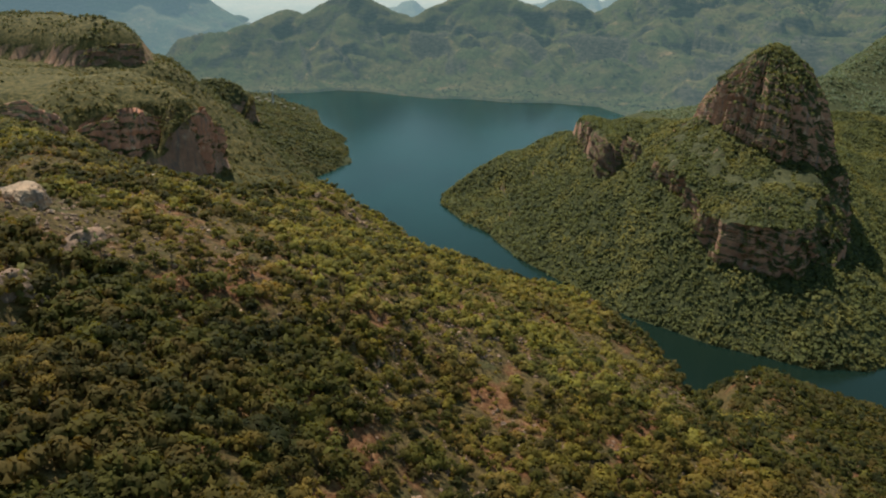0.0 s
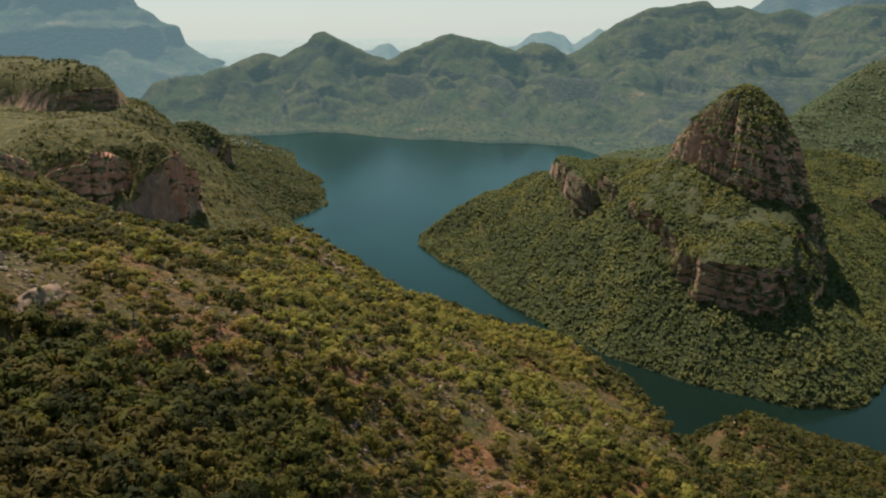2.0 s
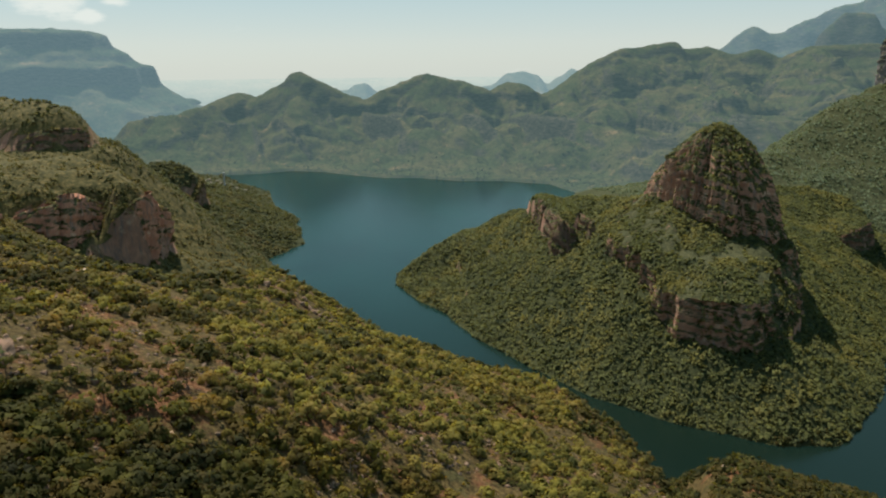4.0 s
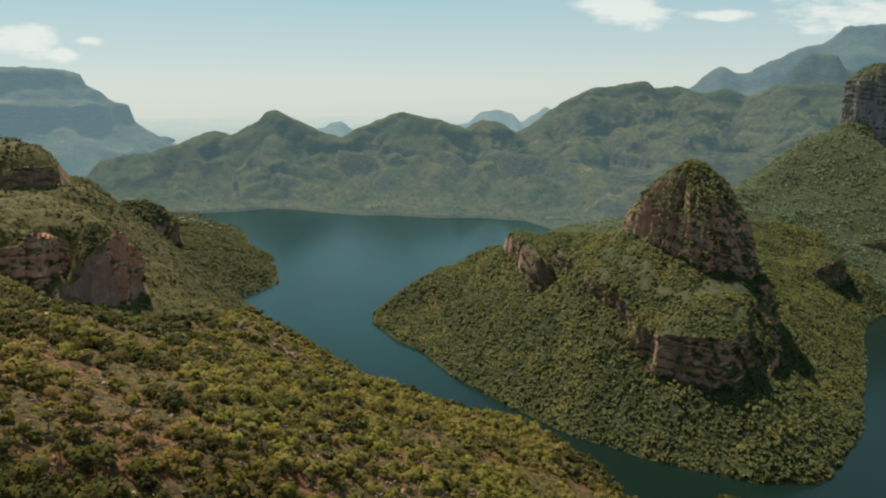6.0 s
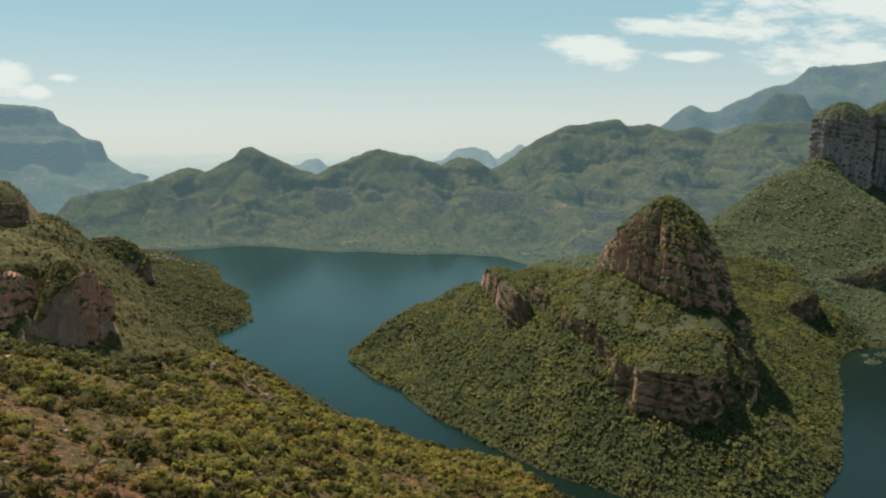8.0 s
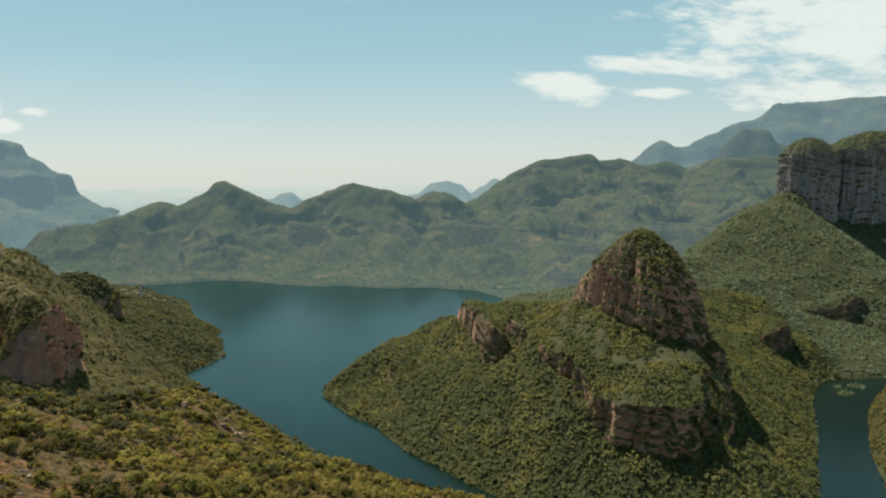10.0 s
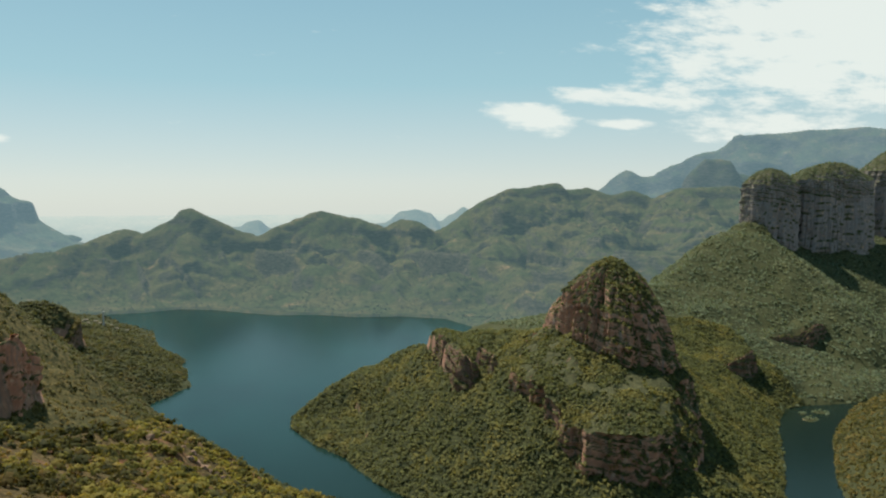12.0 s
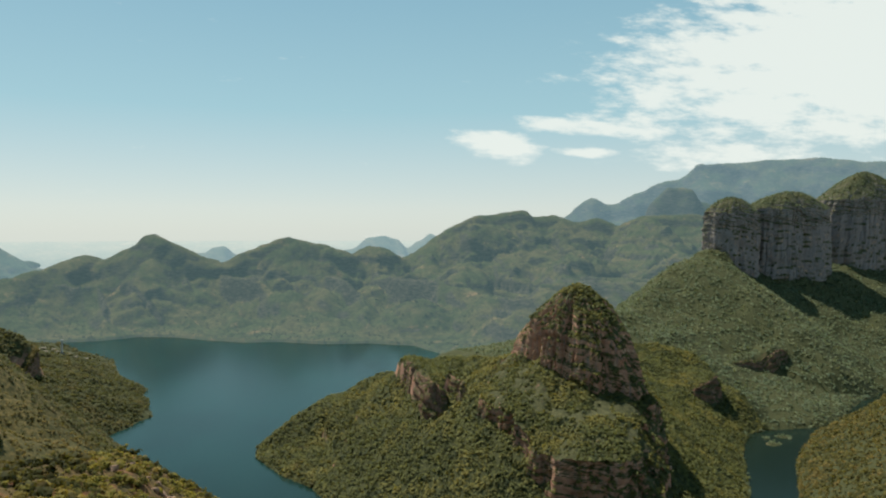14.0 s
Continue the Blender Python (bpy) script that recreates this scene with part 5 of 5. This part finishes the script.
rock_slab(-123, 197, 9.5, 5.2, 3.2, -38, 8)
rocks(PALE_BLOCKS, 3, -122, 194, 4, 3.0, "pale broken rock beside a large slab", "rocks by the slab", 2)
rocks(TAN_BLOCKS, 14, -101, 186, 5.5, 1.2, "pale grey stepped rock among dark shrubs", "rock steps on the slope", 3, 1.6)
rocks(TAN_BLOCKS, 6, -96, 141, 4, 1.6, "tall pale rock of a small broken cliff", "small broken cliff", 4)
rocks(RED_BLOCKS, 7, -408, 722, 9, 8.0, "broken reddish rock at the plateau's brow", "rocks at the plateau's brow", 17)
rocks(PALE_BLOCKS, 6, -146, 322, 6, 2.6, "weathered rock on the crest of the ridge", "rocks on the ridge crest", 5)
rocks(RED_BLOCKS, 14, 84, 404, 7, 2.4, "reddish rock on the brow above the lake", "rocks on the brow", 6)
rocks(RED_BLOCKS, 10, 190, 402, 8, 2.6, "reddish rock on the small spur", "rocks on the small spur", 7)
rocks(PALE_BLOCKS, 2, 164, 362, 1.5, 3.0, "pale upright rock on the small spur", "", 8)
rocks(TAN_BLOCKS, 16, -92, 468, 6, 3.6, "tan rock in an outcrop on the spur", "outcrop on the spur", 9, 2.0)
rocks(RED_BLOCKS, 8, -69, 400, 6, 2.4, "reddish rock on bare ground of the spur", "rocks on the spur's flank", 19)
rocks(TAN_BLOCKS, 18, -60, 456, 6, 3.8, "weathered tan rock at the end of the spur", "outcrop at the spur's end", 10)
rocks(RED_BLOCKS, 12, -66, 182, 10, 1.3, "small reddish stone on bare earth", "stones on bare earth", 11)
rocks(PALE_BLOCKS, 10, -62, 168, 9, 1.1, "small pale stone among shrubs", "stones among shrubs", 12)
rocks(TAN_BLOCKS, 14, 0, 215, 55, 1.2, "small pale stone among shrubs", "stones among shrubs", 14)
rocks(RED_BLOCKS, 14, 30, 300, 60, 1.3, "small reddish stone on the slope", "stones on the slope", 15)
rocks(PALE_BLOCKS, 16, -115, 248, 14, 1.1, "small pale stone in open grass", "stones in open grass", 18)


def scree():
    """Loose stones on the bare patches of the near slope, as one joined mesh."""
    rs = np.random.RandomState(72)
    x, y = rs.uniform(-125, 110, 9000), rs.uniform(90, 300, 9000)
    bare = fbm(x, y, 24, 4, 73) > 0.20
    for ox, oy, orad in OPEN_GROUND:
        bare |= np.hypot(x - ox, y - oy) < 0.8 * orad
    x, y = x[bare], y[bare]
    n = len(x)
    z = height(x, y)
    r = rs.uniform(0, 1, n) ** 2.5 * 0.75 + 0.18
    corner = np.array([(1, 1, 0), (-1, 1, 0), (-1, -1, 0), (1, -1, 0), (0.6, 0.6, 1), (-0.6, 0.6, 1), (-0.6, -0.6, 1), (0.6, -0.6, 1)], float)
    a = rs.uniform(0, 6.3, n)
    c = corner[None] * (1 + rs.normal(0, 0.22, (n, 8, 3))) * r[:, None, None] * (1, 0.75, 0.8)
    ca, sa = np.cos(a)[:, None], np.sin(a)[:, None]
    v = np.stack([x[:, None] + c[..., 0] * ca - c[..., 1] * sa, y[:, None] + c[..., 0] * sa + c[..., 1] * ca, z[:, None] + c[..., 2] - 0.05], -1)
    f = np.array([(4, 5, 6, 7), (0, 1, 5, 4), (1, 2, 6, 5), (2, 3, 7, 6), (3, 0, 4, 7)])
    faces = (f[None] + 8 * np.arange(n)[:, None, None]).reshape(-1, 4)
    return link_mesh("scree", v.reshape(-1, 3), faces, TAN_ROCK, False)


tagged(scree(), "loose tan stones on bare patches of the slope", "stones", kind="stuff")
rocks(PALE_BLOCKS, 5, 900, 1208, 7, 2.0, "pale rock on a tiny islet in the cove", "islet rocks", 16)

# ---------------------------------------------------------------- buildings on the peninsula


def plain_material(name, col, rough=0.8):
    m, nt, b, _ = material(name)
    f = node_noise(nt, 1.3, 4, 0.6)
    nt.links.new(node_mix(nt, f, tuple(0.8 * c for c in col), tuple(min(1, 1.15 * c) for c in col)), b.inputs["Base Color"])
    b.inputs["Roughness"].default_value = rough
    return m


WALL_CREAM, ROOF_PALE, GLASS_DARK = plain_material("cream_plaster", (0.30, 0.24, 0.14)), plain_material("pale_sheet_roof", (0.17, 0.14, 0.085), 0.8), plain_material("dark_window", (0.03, 0.04, 0.05), 0.2)
CONCRETE = plain_material("grey_concrete", (0.42, 0.40, 0.37))


def part(name, bm, mat, parent, label=""):
    me = bpy.data.meshes.new(name)
    bm.to_mesh(me)
    bm.free()
    me.materials.append(mat)
    ob = new(name, me)
    ob.parent = parent
    return tagged(ob, label)


def block(sx, sy, sz, at):
    bm = bmesh.new()
    bmesh.ops.create_cube(bm, size=1.0)
    bmesh.ops.scale(bm, vec=(sx, sy, sz), verts=bm.verts)
    bmesh.ops.translate(bm, vec=at, verts=bm.verts)
    return bm


def gable(sx, sy, sz, h):
    bm = bmesh.new()
    a, b = sx / 2 + 0.5, sy / 2 + 0.5
    co = [(-a, -b, sz), (a, -b, sz), (a, b, sz), (-a, b, sz), (-a, 0, sz + h), (a, 0, sz + h), (-a, -b, sz - 0.25), (a, -b, sz - 0.25), (a, b, sz - 0.25), (-a, b, sz - 0.25)]
    v = [bm.verts.new(c) for c in co]
    for f in ((0, 1, 5, 4), (2, 3, 4, 5), (1, 2, 5), (3, 0, 4), (6, 7, 1, 0), (7, 8, 2, 1), (8, 9, 3, 2), (9, 6, 0, 3), (9, 8, 7, 6)):
        bm.faces.new([v[i] for i in f])
    return bm


def house(x, y, turn, w, d, h):
    z = float(height(np.array([x]), np.array([y]))[0])
    ob = new("house")
    ob.matrix_world = pose(x, y, z - 0.4, 0, 0, turn)
    tagged(ob, "small cream house with a pale pitched roof", "house", "houses on the peninsula")
    part("wall", block(w, d, h, (0, 0, h / 2)), WALL_CREAM, ob)
    part("roof", gable(w, d, h, 0.28 * d), ROOF_PALE, ob)
    part("door", block(1.1, 0.12, 2.1, (0, -d / 2 - 0.03, 1.3)), GLASS_DARK, ob)
    for k in (-1, 1):
        part("window", block(1.6, 0.12, 1.2, (k * w * 0.3, -d / 2 - 0.03, 1.9)), GLASS_DARK, ob)


for hx, hy, ht, hw in ((-612, 2252, 10, 12), (-590, 2262, 25, 10), (-571, 2240, -15, 12), (-622, 2236, 40, 9), (-548, 2258, 5, 9), (-527, 2238, -8, 8), (-600, 2226, 12, 8), (-506, 2262, 30, 8)):
    house(hx, hy, ht, hw, 7.5, 3.6)


def tower(x, y):
    z = float(height(np.array([x]), np.array([y]))[0])
    ob = new("water_tower")
    ob.matrix_world = pose(x, y, z - 0.5)
    tagged(ob, "slender grey concrete tower behind the houses", "tower")
    for name, r0, r1, z0, z1 in (("base", 4.0, 3.4, 0, 4), ("shaft", 2.6, 2.0, 4, 34), ("head", 3.2, 3.2, 34, 38)):
        bm = bmesh.new()
        bmesh.ops.create_cone(bm, cap_ends=True, segments=20, radius1=r0, radius2=r1, depth=z1 - z0, matrix=Matrix.Translation((0, 0, (z0 + z1) / 2)))
        part(name, bm, CONCRETE, ob)


tower(-562, 2235)

# ---------------------------------------------------------------- the nearest trees
BARK = plain_material("grey_bark", (0.10, 0.075, 0.055), 0.9)


def tube(bm, a, b, ra, rb, n=6):
    a, b = Vector(a), Vector(b)
    q = (b - a).to_track_quat("Z", "Y")
    rings = [[bm.verts.new(p + q @ Vector((r * math.cos(2 * math.pi * i / n), r * math.sin(2 * math.pi * i / n), 0))) for i in range(n)] for p, r in ((a, ra), (b, rb))]
    for i in range(n):
        bm.faces.new((rings[0][i], rings[0][(i + 1) % n], rings[1][(i + 1) % n], rings[1][i]))


def make_tree(seed, tall, wide):
    rs = random.Random(seed)
    ob = new("tree")
    tagged(ob, "dark green bushveld tree with an uneven leafy crown" if seed % 2 else "olive-green bushveld tree with an uneven leafy crown", "tree", "trees on the near slope")
    bm = bmesh.new()
    fork = Vector((rs.uniform(-0.2, 0.2), rs.uniform(-0.2, 0.2), tall * 0.38))
    tube(bm, (0, 0, -0.6), fork, 0.17, 0.12)
    tips = []
    for i in range(6):
        a = i * 1.05 + rs.uniform(-0.4, 0.4)
        tip = fork + Vector((math.cos(a) * wide * rs.uniform(0.35, 0.75), math.sin(a) * wide * rs.uniform(0.35, 0.75), tall * rs.uniform(0.18, 0.45)))
        tube(bm, fork, tip, 0.09, 0.035, 5)
        tips.append(tip)
    tips.append(fork + Vector((0, 0, tall * 0.5)))
    part("trunk", bm, BARK, ob, "crooked grey trunk with thin limbs")
    r2 = np.random.RandomState(seed)
    v, f = [], []
    for tip in tips:
        lobe = wide * rs.uniform(0.36, 0.52)
        for _ in range(34):
            w = r2.normal(0, 1, 3)
            w[2] = abs(w[2]) - 0.35
            w /= np.linalg.norm(w)
            mid = np.array(tip) + w * lobe * r2.uniform(0.55, 1.0) * (1, 1, 0.8)
            n = w + r2.normal(0, 0.3, 3) + (0, 0, 0.35)
            n /= np.linalg.norm(n)
            u = np.cross(n, r2.normal(0, 1, 3))
            u /= np.linalg.norm(u)
            k = np.cross(n, u)
            sz = r2.uniform(0.19, 0.38)
            j = len(v)
            v += [mid - u * sz, mid - k * sz * 0.7, mid + u * sz * 1.1, mid + k * sz * 0.8]
            f.append((j, j + 1, j + 2, j + 3))
    v = np.array(v)
    nrm = v - np.array(tips).mean(0) + (0, 0, 0.8)
    crown = link_mesh("crown", v, np.array(f), GULLY if seed % 2 else BUSH, True, nrm / np.linalg.norm(nrm, axis=1, keepdims=True), np.full(len(v), r2.rand()))
    crown.parent = ob
    return ob


def plant_trees():
    kinds = [make_tree(200 + i, (3.6, 4.6, 5.4, 4.1, 3.2, 5.0)[i], (1.9, 2.4, 2.6, 2.6, 1.8, 2.1)[i]) for i in range(6)]
    rs = np.random.RandomState(44)
    x, y = rs.uniform(-100, 75, 900), rs.uniform(98, 225, 900)
    ok = fbm(x, y, 30, 4, 52) > -0.35
    x, y = x[ok][:300], y[ok][:300]
    z = height(x, y)
    for i in range(len(x)):
        m = pose(x[i], y[i], z[i], 0, 0, rs.uniform(0, 360))
        if i < 6:
            kinds[i].matrix_basis = m
        else:
            copy_thing(kinds[i % 6], m)


plant_trees()

# ---------------------------------------------------------------- woods on the far slopes


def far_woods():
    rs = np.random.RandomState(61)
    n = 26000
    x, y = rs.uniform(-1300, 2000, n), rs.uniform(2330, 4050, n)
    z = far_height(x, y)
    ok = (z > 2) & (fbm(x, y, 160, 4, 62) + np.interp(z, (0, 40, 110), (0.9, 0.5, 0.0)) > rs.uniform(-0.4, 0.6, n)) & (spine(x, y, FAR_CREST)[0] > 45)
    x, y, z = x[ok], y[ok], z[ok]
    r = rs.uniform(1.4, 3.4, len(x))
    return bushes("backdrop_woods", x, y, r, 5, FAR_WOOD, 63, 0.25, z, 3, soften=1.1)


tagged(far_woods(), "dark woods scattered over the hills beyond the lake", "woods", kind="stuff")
